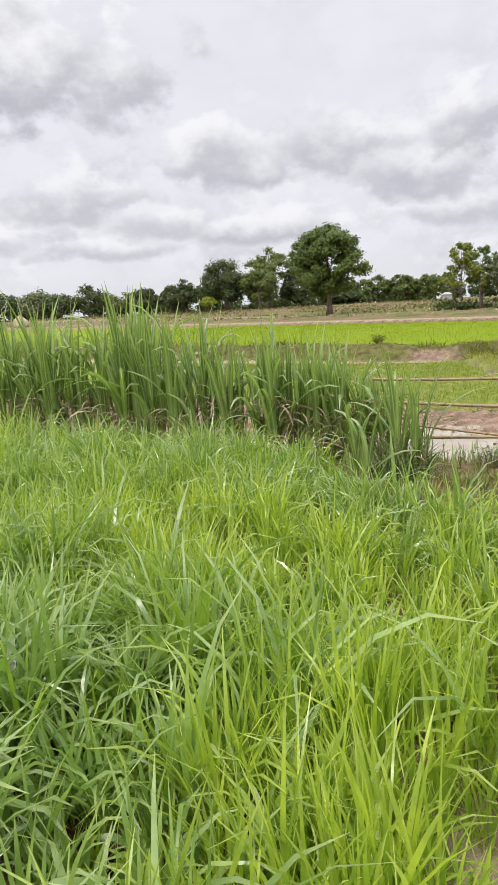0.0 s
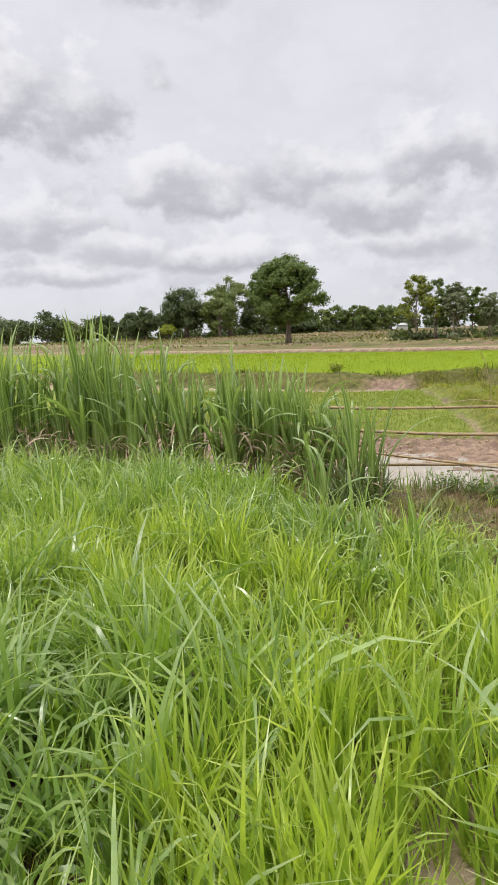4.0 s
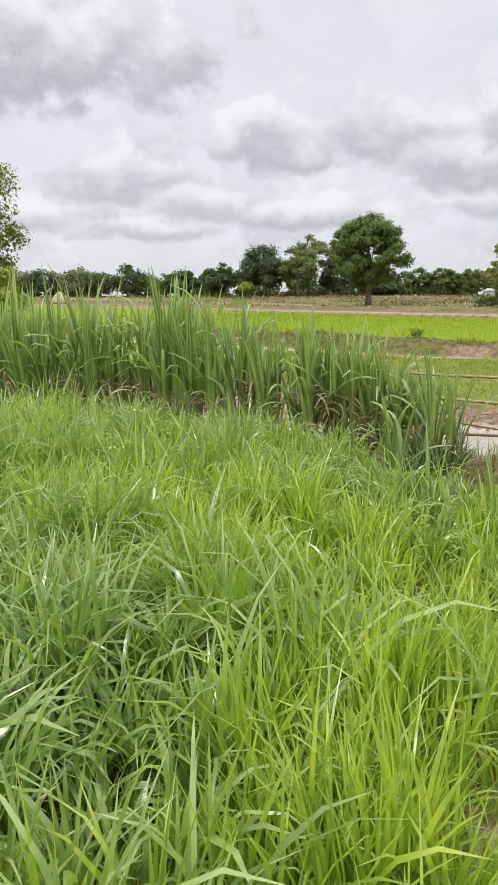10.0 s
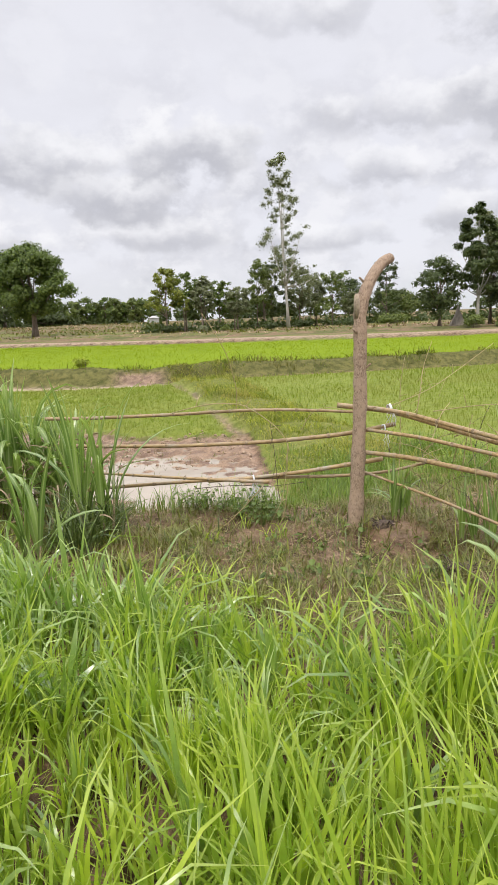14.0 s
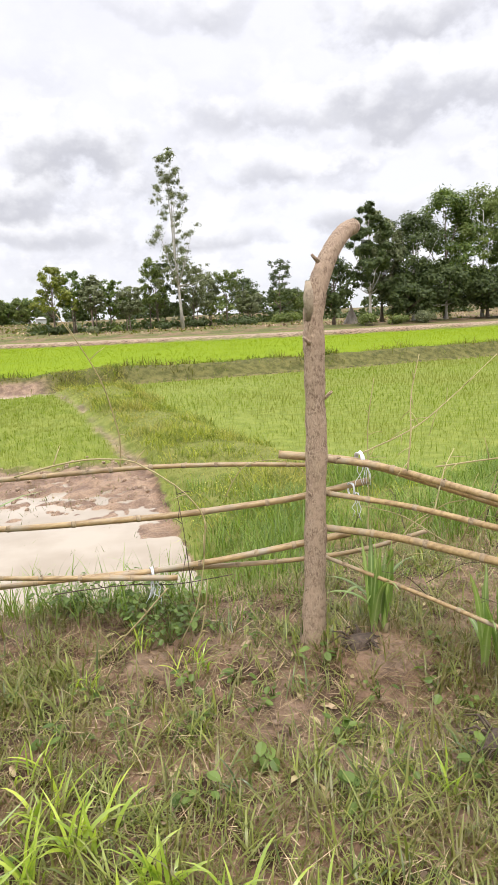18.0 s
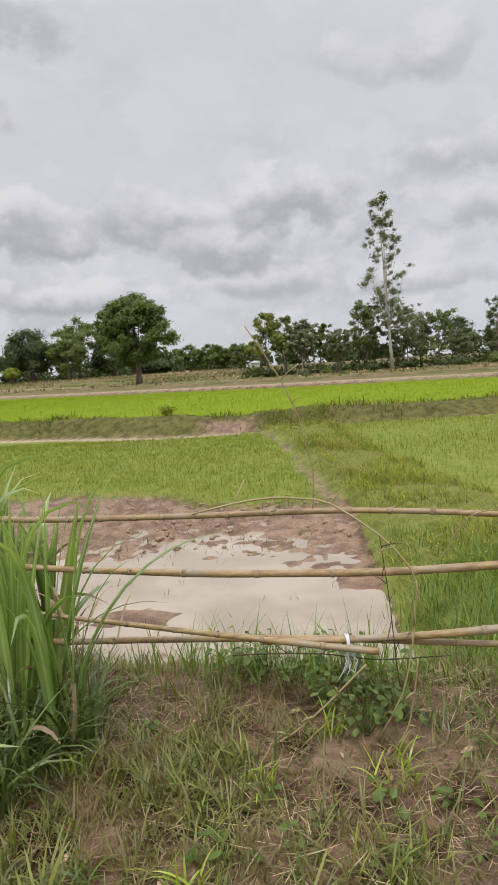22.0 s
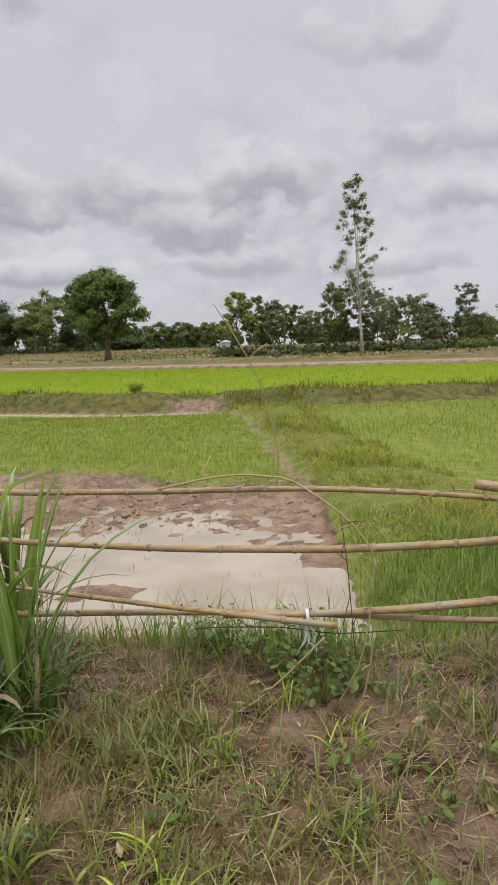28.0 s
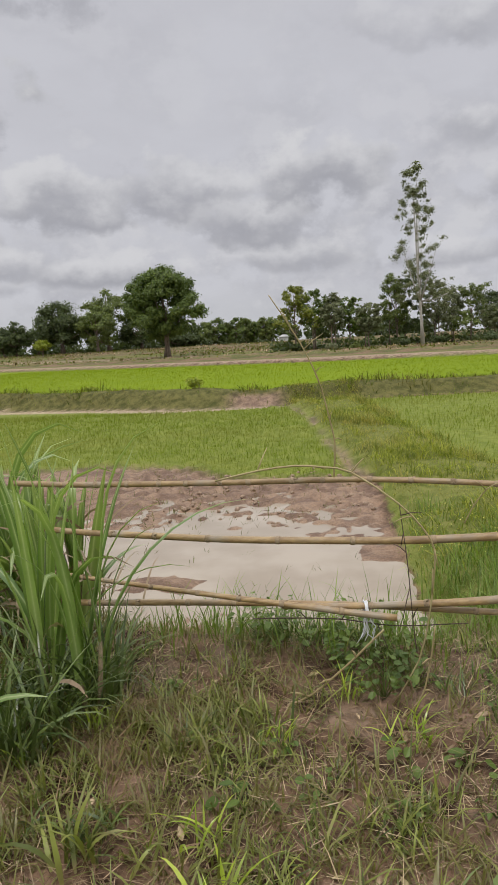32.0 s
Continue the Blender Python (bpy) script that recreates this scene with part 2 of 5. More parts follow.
LEAF_C = leaf_material("leaf_yellow_green", (0.20, 0.25, 0.025), (0.40, 0.44, 0.06), (0.28, 0.33, 0.04), 0.4, 0.35, 0.5, 0.3)
LEAF_D = leaf_material("leaf_dark", (0.045, 0.068, 0.024), (0.13, 0.162, 0.055), (0.08, 0.105, 0.036), 0.2, 0.28, 0.5, 0.3)
LEAF_E = leaf_material("leaf_grey_green", (0.105, 0.125, 0.06), (0.32, 0.34, 0.19), (0.20, 0.215, 0.11), 0.3, 0.3, 0.5, 0.3)


def bark_material(name, a, b, scale=12.0, depth=0.02, stretch=(1, 1, 0.25)):
    m, nt, bsdf, out = material(name)
    tc = nt.nodes.new("ShaderNodeTexCoord")
    mp = nt.nodes.new("ShaderNodeMapping")
    mp.inputs["Scale"].default_value = stretch
    nt.links.new(tc.outputs["Object"], mp.inputs[0])
    n1 = noise_node(nt, mp.outputs[0], scale, 6.0, 0.65)
    n2 = noise_node(nt, tc.outputs["Object"], scale * 0.18, 3.0)
    c = mix_rgb(nt, ramp(nt, n1, 0.35, 0.65), a, b)
    c = mix_rgb(nt, ramp(nt, n2, 0.4, 0.65), c, tuple(0.5 * (p + q) * 1.25 for p, q in zip(a, b)))
    nt.links.new(c, bsdf.inputs["Base Color"])
    bsdf.inputs["Roughness"].default_value = 0.9
    set_bump(nt, bsdf, n1, 0.9, depth)
    return m


BARK = bark_material("bark_brown", (0.10, 0.075, 0.055), (0.26, 0.20, 0.15), 3.0, 0.08)
BARK_PALE = bark_material("bark_pale", (0.33, 0.30, 0.26), (0.58, 0.55, 0.50), 2.0, 0.05)
POST_BARK = bark_material("post_bark", (0.235, 0.152, 0.10), (0.56, 0.415, 0.30), 130.0, 0.02, (1, 1, 0.45))
POST_CUT = bark_material("cut_wood", (0.26, 0.20, 0.14), (0.42, 0.34, 0.25), 80.0, 0.004, (1, 1, 1))
CANE_STALK = bark_material("cane_stalk", (0.12, 0.11, 0.05), (0.30, 0.22, 0.14), 30.0, 0.004, (1, 1, 0.4))
ROOT = bark_material("dark_root", (0.035, 0.025, 0.018), (0.13, 0.09, 0.065), 40.0, 0.01, (1, 1, 1))
THATCH = bark_material("grey_thatch", (0.20, 0.17, 0.14), (0.38, 0.34, 0.29), 2.0, 0.1, (1, 1, 0.2))
STACK = bark_material("straw_stack", (0.32, 0.25, 0.15), (0.50, 0.41, 0.28), 3.0, 0.1, (1, 1, 0.6))


def bamboo_material():
    m, nt, bsdf, out = material("dry_bamboo")
    tc = nt.nodes.new("ShaderNodeTexCoord")
    mp = nt.nodes.new("ShaderNodeMapping")
    mp.inputs["Scale"].default_value = (0.6, 6, 6)
    nt.links.new(tc.outputs["Object"], mp.inputs[0])
    n1 = noise_node(nt, mp.outputs[0], 9.0, 5.0, 0.6)
    n2 = noise_node(nt, tc.outputs["Object"], 3.2, 4.0, 0.6)
    oi = nt.nodes.new("ShaderNodeObjectInfo")
    c = mix_rgb(nt, ramp(nt, n1, 0.3, 0.7), (0.25, 0.155, 0.066), (0.47, 0.325, 0.15))
    c = mix_rgb(nt, ramp(nt, n2, 0.50, 0.68), c, (0.35, 0.29, 0.21))
    c = mix_rgb(nt, math_node(nt, "MULTIPLY", oi.outputs["Random"], 0.35), c, (0.24, 0.17, 0.10))
    nt.links.new(c, bsdf.inputs["Base Color"])
    bsdf.inputs["Roughness"].default_value = 0.42
    set_bump(nt, bsdf, n1, 0.3, 0.003)
    return m


BAMBOO = bamboo_material()
NODE_MAT = bark_material("bamboo_node", (0.19, 0.13, 0.075), (0.40, 0.31, 0.20), 60.0, 0.002, (1, 1, 1))


def plain_material(name, colour, rough, vary=0.2):
    m, nt, bsdf, out = material(name)
    tc = nt.nodes.new("ShaderNodeTexCoord")
    n1 = noise_node(nt, tc.outputs["Object"], 25.0, 4.0)
    c = mix_rgb(nt, vary, colour, mix_rgb(nt, n1, (0.3, 0.3, 0.3), (1.6, 1.6, 1.6)), "MULTIPLY")
    nt.links.new(c, bsdf.inputs["Base Color"])
    bsdf.inputs["Roughness"].default_value = rough
    return m


STRING = plain_material("white_plastic_string", (0.75, 0.76, 0.78), 0.4)
FLOWER = plain_material("yellow_petal", (0.75, 0.68, 0.16), 0.6)
PALE_WALL = plain_material("pale_wall", (0.45, 0.45, 0.43), 0.8)
CLOD = bark_material("dry_clod", (0.28, 0.19, 0.13), (0.46, 0.34, 0.24), 18.0, 0.01, (1, 1, 1))


def ground_material():
    m, nt, bsdf, out = material("field_soil")
    tc = nt.nodes.new("ShaderNodeTexCoord")
    P = tc.outputs["Object"]

    def mask(name):
        a = nt.nodes.new("ShaderNodeAttribute")
        a.attribute_name = name
        return a.outputs["Fac"]

    fine = noise_node(nt, P, 38.0, 6.0, 0.7)
    mid = noise_node(nt, P, 4.5, 5.0, 0.6)
    big = noise_node(nt, P, 0.35, 4.0, 0.6)
    # dry earth of the bank, with litter
    earth = mix_rgb(nt, ramp(nt, mid, 0.36, 0.62), (0.052, 0.030, 0.018), (0.27, 0.17, 0.112))
    earth = mix_rgb(nt, 0.6, earth, mix_rgb(nt, ramp(nt, fine, 0.3, 0.7), (0.5, 0.5, 0.5), (1.35, 1.33, 1.3)), "MULTIPLY")
    # wet mud
    mud = mix_rgb(nt, ramp(nt, mid, 0.35, 0.65), (0.16, 0.092, 0.054), (0.32, 0.21, 0.13))
    mud = mix_rgb(nt, 0.6, mud, mix_rgb(nt, ramp(nt, fine, 0.3, 0.7), (0.6, 0.6, 0.6), (1.25, 1.25, 1.25)), "MULTIPLY")
    sand = mix_rgb(nt, ramp(nt, mid, 0.3, 0.7), (0.36, 0.265, 0.185), (0.54, 0.43, 0.32))
    green = mix_rgb(nt, ramp(nt, mid, 0.3, 0.7), (0.155, 0.195, 0.035), (0.235, 0.265, 0.056))
    lime = mix_rgb(nt, ramp(nt, big, 0.3, 0.7), (0.165, 0.235, 0.007), (0.20, 0.27, 0.010))
    dry = mix_rgb(nt, ramp(nt, big, 0.40, 0.60), (0.115, 0.12, 0.042), (0.215, 0.145, 0.09))
    dry = mix_rgb(nt, 0.7, dry, mix_rgb(nt, ramp(nt, mid, 0.3, 0.7), (0.6, 0.6, 0.6), (1.3, 1.3, 1.3)), "MULTIPLY")
    turf = mix_rgb(nt, ramp(nt, mid, 0.3, 0.7), (0.075, 0.08, 0.024), (0.165, 0.155, 0.052))
    c = mix_rgb(nt, mask("zone_mud"), earth, mud)
    c = mix_rgb(nt, mask("zone_turf"), c, turf)
    c = mix_rgb(nt, mask("zone_green"), c, green)
    c = mix_rgb(nt, mask("zone_dry"), c, dry)
    verge = mix_rgb(nt, ramp(nt, mid, 0.3, 0.7), (0.10, 0.125, 0.03), (0.20, 0.215, 0.055))
    c = mix_rgb(nt, mask("zone_verge"), c, verge)
    c = mix_rgb(nt, mask("zone_lime"), c, lime)
    c = mix_rgb(nt, mask("zone_sand"), c, sand)
    nt.links.new(c, bsdf.inputs["Base Color"])
    r = math_node(nt, "MULTIPLY_ADD", mask("zone_mud"), -0.35, 0.92)
    nt.links.new(r, bsdf.inputs["Roughness"])
    nt.links.new(math_node(nt, "MULTIPLY_ADD", mask("zone_mud"), 0.35, 0.12), bsdf.inputs["Specular IOR Level"])
    h = math_node(nt, "ADD", math_node(nt, "MULTIPLY", fine, 0.5), mid)
    set_bump(nt, bsdf, h, 0.9, 0.03)
    return m


SOIL = ground_material()


def water_material():
    m, nt, bsdf, out = material("muddy_water")
    tc = nt.nodes.new("ShaderNodeTexCoord")
    n1 = noise_node(nt, tc.outputs["Object"], 1.1, 4.0)
    n2 = noise_node(nt, tc.outputs["Object"], 14.0, 2.0)
    nt.links.new(mix_rgb(nt, ramp(nt, n1, 0.35, 0.65), (0.345, 0.285, 0.21), (0.435, 0.37, 0.285)), bsdf.inputs["Base Color"])
    bsdf.inputs["Roughness"].default_value = 0.06
    bsdf.inputs["IOR"].default_value = 1.33
    set_bump(nt, bsdf, n2, 0.05, 0.01)
    return m


WATER = water_material()


# ---- helpers for meshes ----
def mesh_of(name, verts, quads, mat, along=None):
    """A mesh from arrays of vertices (n, 3) and quads (m, 4)."""
    me = bpy.data.meshes.new(name)
    verts, quads = np.asarray(verts, np.float32), np.asarray(quads, np.int32)
    me.vertices.add(len(verts))
    me.vertices.foreach_set("co", verts.ravel())
    me.loops.add(quads.size)
    me.loops.foreach_set("vertex_index", quads.ravel())
    me.polygons.add(len(quads))
    me.polygons.foreach_set("loop_start", np.arange(0, quads.size, 4, dtype=np.int32))
    if along is not None:
        me.attributes.new("along", "FLOAT", "POINT").data.foreach_set("value", np.asarray(along, np.float32))
    me.update(calc_edges=True)
    me.materials.append(mat)
    return me


def child(name, me, parent, label=""):
    ob = new(name, me)
    ob.parent = parent
    if label:
        ob["label"] = label
    return ob


def part(name, bm, mat, parent, label=""):
    me = bpy.data.meshes.new(name)
    bm.to_mesh(me)
    bm.free()
    me.materials.append(mat)
    return child(name, me, parent, label)


def smooth(me):
    me.polygons.foreach_set("use_smooth", np.ones(len(me.polygons), bool))
    return me


def tube_arrays(points, radii, sides=8, ripple=0.0, rng=None):
    """A tapered tube along a polyline, closed at its ends by small rings."""
    pts = [Vector(p) for p in points]
    verts, quads = [], []
    up = Vector((0, 0, 1))
    for i, p in enumerate(pts):
        d = (pts[min(i + 1, len(pts) - 1)] - pts[max(i - 1, 0)]).normalized()
        side = d.cross(up if abs(d.z) < 0.9 else Vector((1, 0, 0))).normalized() if i == 0 else (side - d * side.dot(d)).normalized()
        top = side.cross(d)
        for k in range(sides):
            a = 2 * math.pi * k / sides
            r = radii[i] * (1 + (rng.uniform(-ripple, ripple) if rng is not None else 0))
            verts.append(p + side * (r * math.cos(a)) + top * (r * math.sin(a)))
    for i in range(len(pts) - 1):
        for k in range(sides):
            a, b = i * sides + k, i * sides + (k + 1) % sides
            quads.append((a, b, b + sides, a + sides))
    for ring, p, flip in ((0, pts[0], True), (len(pts) - 1, pts[-1], False)):
        base = len(verts)
        for k in range(sides):
            verts.append(p + (verts[ring * sides + k] - p) * 0.02)
        for k in range(sides):
            a, b = ring * sides + k, ring * sides + (k + 1) % sides
            quads.append((b, a, base + k, base + (k + 1) % sides) if flip else (a, b, base + (k + 1) % sides, base + k))
    return np.array([tuple(v) for v in verts]), np.array(quads)


def joined(pieces):
    vs, qs, n = [], [], 0
    for v, q in pieces:
        vs.append(v)
        qs.append(q + n)
        n += len(v)
    return np.concatenate(vs), np.concatenate(qs)


def tube_mesh(name, points, radii, mat, sides=8, ripple=0.0, rng=None):
    return smooth(mesh_of(name, *tube_arrays(points, radii, sides, ripple, rng), mat))


def blades(base, height, width, turn, lean, droop, segs=4, twist=0.0, rng=None):
    """Ribbon leaves: base (n, 3), height along the leaf, width, the way they lean, how far, and how much the tip hangs."""
    n = len(base)
    s = np.linspace(0, 1, segs + 1)
    dx, dy = np.cos(turn), np.sin(turn)
    out = (lean[:, None] * s + droop[:, None] * s ** 2.5) * height[:, None]
    rise = height[:, None] * (s - 0.55 * droop[:, None] * s ** 3) * np.cos(lean)[:, None]
    px = base[:, 0, None] + dx[:, None] * out
    py = base[:, 1, None] + dy[:, None] * out
    pz = base[:, 2, None] + rise
    prof = np.minimum(1.0, 0.55 + 1.6 * s) * np.clip(1 - s, 0.02, 1) ** 0.55
    ang = turn[:, None] + math.pi / 2 + twist * s
    wx, wy = np.cos(ang) * prof * width[:, None] / 2, np.sin(ang) * prof * width[:, None] / 2
    v = np.empty((n, segs + 1, 2, 3))
    v[:, :, 0, 0], v[:, :, 1, 0] = px - wx, px + wx
    v[:, :, 0, 1], v[:, :, 1, 1] = py - wy, py + wy
    v[:, :, 0, 2] = v[:, :, 1, 2] = pz
    a = np.arange(n)[:, None] * 2 * (segs + 1) + 2 * np.arange(segs)
    q = np.stack([a, a + 1, a + 3, a + 2], -1).reshape(-1, 4)
    along = np.broadcast_to(s[None, :, None], (n, segs + 1, 2)).ravel()
    return v.reshape(-1, 3), q, along


def ribbons(base, length, width, turn, lean, bend, segs=5, power=1.8, twist=0.0, fold=0.0):
    """Arching leaves: each curves away from the upright by lean at its foot and lean + bend at its tip. fold: a raised midrib line."""
    n = len(base)
    s = np.linspace(0, 1, segs + 1)
    mid = (s[1:] + s[:-1]) / 2
    power = np.broadcast_to(np.asarray(power, float), (n,))
    twist = np.broadcast_to(np.asarray(twist, float), (n,))
    th = lean[:, None] + bend[:, None] * mid[None, :] ** power[:, None]
    step_len = length[:, None] / segs
    zero = np.zeros((n, 1))
    out = np.concatenate([zero, np.cumsum(np.sin(th) * step_len, 1)], 1)
    rise = np.concatenate([zero, np.cumsum(np.cos(th) * step_len, 1)], 1)
    th_v = lean[:, None] + bend[:, None] * s[None, :] ** power[:, None]
    dx, dy = np.cos(turn)[:, None], np.sin(turn)[:, None]
    centre = np.stack([base[:, 0, None] + dx * out, base[:, 1, None] + dy * out, base[:, 2, None] + rise], -1)
    side = np.stack([-dy + 0 * out, dx + 0 * out, 0 * out], -1)
    over = np.stack([dx * np.cos(th_v), dy * np.cos(th_v), -np.sin(th_v)], -1)
    tw = (twist[:, None] * s)[..., None]
    across = side * np.cos(tw) + over * np.sin(tw)
    normal = over * np.cos(tw) - side * np.sin(tw)
    prof = (0.5 + 0.5 * np.minimum(1, s / 0.28)) * np.clip(1 - s ** 2.4, 0.015, 1) ** 0.85
    half = (prof * width[:, None] / 2)[..., None] * across
    cols = 3 if fold else 2
    v = np.empty((n, segs + 1, cols, 3))
    if fold:
        v[:, :, 0], v[:, :, 2] = centre - half, centre + half
        v[:, :, 1] = centre - normal * (prof * width[:, None] * fold)[..., None]
    else:
        v[:, :, 0], v[:, :, 1] = centre - half, centre + half
    a = (np.arange(n)[:, None] * cols * (segs + 1) + cols * np.arange(segs))[..., None] + np.arange(cols - 1)
    q = np.stack([a, a + 1, a + 1 + cols, a + cols], -1).reshape(-1, 4)
    along = np.broadcast_to(s[None, :, None], (n, segs + 1, cols)).ravel()
    return v.reshape(-1, 3), q, along


def leaf_cards(centres, size, rng, up=0.5, long=1.6, outward=None):
    """Small folded leaves, each an island of two faces, turned to the outside of their clump where that is given."""
    n = len(centres)
    nrm = rng.normal(size=(n, 3))
    nrm[:, 2] += up * 1.5
    if outward is not None:
        nrm = nrm * 0.55 + outward * 1.15
    nrm /= np.linalg.norm(nrm, axis=1)[:, None]
    t = rng.normal(size=(n, 3))
    t -= (t * nrm).sum(1)[:, None] * nrm
    t /= np.linalg.norm(t, axis=1)[:, None]
    b = np.cross(nrm, t)
    s = size[:, None]
    v = np.empty((n, 4, 3))
    fold = nrm * s * rng.uniform(-0.25, 0.25, (n, 1))
    v[:, 0] = centres - t * s * long * 0.5
    v[:, 1] = centres - b * s * 0.42 + fold
    v[:, 2] = centres + t * s * long * 0.5
    v[:, 3] = centres + b * s * 0.42 + fold
    return v.reshape(-1, 3), np.arange(4 * n).reshape(n, 4)


def thing(name, at, label, category, group="", kind=""):
    ob = new(name)
    ob.empty_display_size = 0.1
    ob.location = at
    return tagged(ob, label, category, group, kind)


# ---- ground ----
def step(x, a, b):
    s = np.clip((x - a) / (b - a), 0, 1)
    return s * s * (3 - 2 * s)


LATTICE = np.random.default_rng(404).uniform(-1, 1, (256, 256))


def wobble(x, y, f, seed=0.0):
    """Smooth value noise, about f / 3 swells to the metre."""
    u, v = np.asarray(x) * f / 2.2 + seed * 17.3, np.asarray(y) * f / 2.2 + seed * 7.7
    i, j = np.floor(u).astype(int), np.floor(v).astype(int)
    s, t = u - i, v - j
    s, t = s * s * (3 - 2 * s), t * t * (3 - 2 * t)
    i, j, i1, j1 = i % 256, j % 256, (i + 1) % 256, (j + 1) % 256
    return ((LATTICE[i, j] * (1 - s) + LATTICE[i1, j] * s) * (1 - t) + (LATTICE[i, j1] * (1 - s) + LATTICE[i1, j1] * s) * t) * 1.2


def lumps(x, y, seed=0.0):
    return 0.5 * wobble(x, y, 2.6, seed) + 0.3 * wobble(x + 3, y, 6.3, seed + 1) + 0.25 * wobble(x, y - 2, 14.0, seed + 2)


def bank_edge(x):
    return np.interp(x, [-60, -30, -8.4, -5.5, -3.0, -1.8, -0.2, 0.5, 3, 60], [9, 7, 3.4, 2.5, 1.75, 1.2, 0.85, 0.7, 0.5, -6])


def cross_edge(x):
    return np.interp(x, [-200, -30, -6.7, -3.0, -0.1, 2.2, 8.6, 40, 200], [100, 29, 19.4, 17.5, 16.9, 18.1, 17.8, 17.6, 15])


def road_edge(x):
    return np.interp(x, [-300, -60, -19, 3, 21, 37, 120, 400], [200, 100, 70, 54.5, 44.5, 41.8, 38, 30])


def bund_x(y):
    return np.interp(y, [0, 2.2, 5.6, 8.2, 14, 17, 20], [0.0, 0.05, 0.45, 0.40, 0.42, 0.1, 0.0]), np.interp(y, [0, 5.1, 7.3, 10.8, 18.7], [3.2, 2.5, 2.2, 2.05, 2.3])


def ground_z(x, y):
    x, y = np.broadcast_arrays(np.asarray(x, float), np.asarray(y, float))
    e = bank_edge(x)
    w = np.interp(x, [-3, -0.2, 0.6, 2.5], [1.0, 1.0, 2.2, 4.5])
    z = -0.42 * step(y, e - 0.2 * w, e + 0.8 * w)
    near = np.exp(-((x + 0.5) ** 2 + (y - 1) ** 2) / 60)
    z = z + near * 0.035 * lumps(x, y)
    # mounds of earth by the post
    z = z + 0.10 * np.exp(-((x - 0.22) ** 2 + (y + 0.22) ** 2) / 0.05) + 0.05 * np.exp(-((x - 0.5) ** 2 + (y + 1.1) ** 2) / 0.06)
    z = z - 0.07 * np.exp(-((x - 0.40) ** 2 + (y + 0.75) ** 2) / 0.03)
    # mud that stands out of the water
    plot = step(y, 1.6, 2.2) * (1 - step(y, 16.0, 17.0)) * (1 - step(x, bund_x(y)[0] + 0.1, bund_x(y)[0] + 0.5))
    lift = np.interp(y, [1.8, 3.0, 4.2, 5.0, 6.2, 7.2, 9], [-0.03, -0.025, 0.0, 0.02, 0.05, 0.07, 0.06])
    lift = lift + 0.03 * np.clip((x + 0.6) / 0.6, 0, 1) * step(y, 2.6, 3.6) - 0.035 * np.exp(-((x + 1.75) ** 2 / 0.5 + (y - 4.3) ** 2 / 0.9))
    lift = lift + 0.05 * np.exp(-((x + 1.95) ** 2 / 0.25 + (y - 2.9) ** 2 / 0.05)) + 0.035 * np.exp(-((x + 1.0) ** 2 / 0.16 + (y - 3.75) ** 2 / 0.06))
    z = z + plot * (lift + 0.024 * lumps(x * 1.3, y * 1.1, 4.0) + (0.034 * wobble(x, y, 19.0, 3.0) + 0.02 * wobble(x, y, 33.0, 5.0)) * step(y, 3.2, 4.8) + 0.012 * wobble(x, y, 26.0, 8.0))
    # long bund
    a, b = bund_x(y)
    top = step(x, a - 0.15, a + 0.35) * (1 - step(x, b - 0.7, b + 0.25)) * step(y, 1.0, 2.4) * (1 - step(y, 15.5, 18.0))
    z = z + top * (0.20 + 0.05 * lumps(x, y * 0.6, 7.0))
    # cross bund
    c = cross_edge(x)
    over = step(y, c, c + 0.9) * (1 - step(y, c + 1.5, c + 2.6))
    cut = np.exp(-((x + 0.75) / 0.7) ** 2)
    z = z + over * (0.5 + 0.08 * lumps(x * 0.6, y * 0.5, 2.0)) * (1 - 0.18 * cut) * np.interp(x, [-3, 1, 4], [1.05, 1.0, 0.85])
    z = z + 0.10 * step(y, c + 1.5, c + 3)
    # road and the land behind it
    r = road_edge(x)
    z = z + 0.30 * step(y, r - 1.0, r + 0.8) + np.interp(y, [60, 95, 125, 150, 300, 3500], [0.0, 0.1, 0.75, 1.6, 2.2, 6.0])
    for k, off in enumerate((11, 19, 30, 44)):
        z = z + 0.22 * np.exp(-((y - r - off - 0.02 * x * k) / 0.9) ** 2)
    return z


def bare_earth(x, y):
    """Worn spots of the bank where the soil shows."""
    spots = ((-0.30, -0.45, 0.24), (-0.15, -0.85, 0.17), (0.22, -0.80, 0.2), (0.20, -0.34, 0.17), (-0.72, 0.22, 0.12), (-1.25, 0.78, 0.13), (0.5, -1.4, 0.3))
    m = sum(np.exp(-((x - a) ** 2 + (y - b) ** 2) / (r * r)) for a, b, r in spots)
    return np.clip(m * (1.0 + 0.9 * wobble(x, y, 9.0, 6.0)) * 1.2 - 0.2, 0, 1)


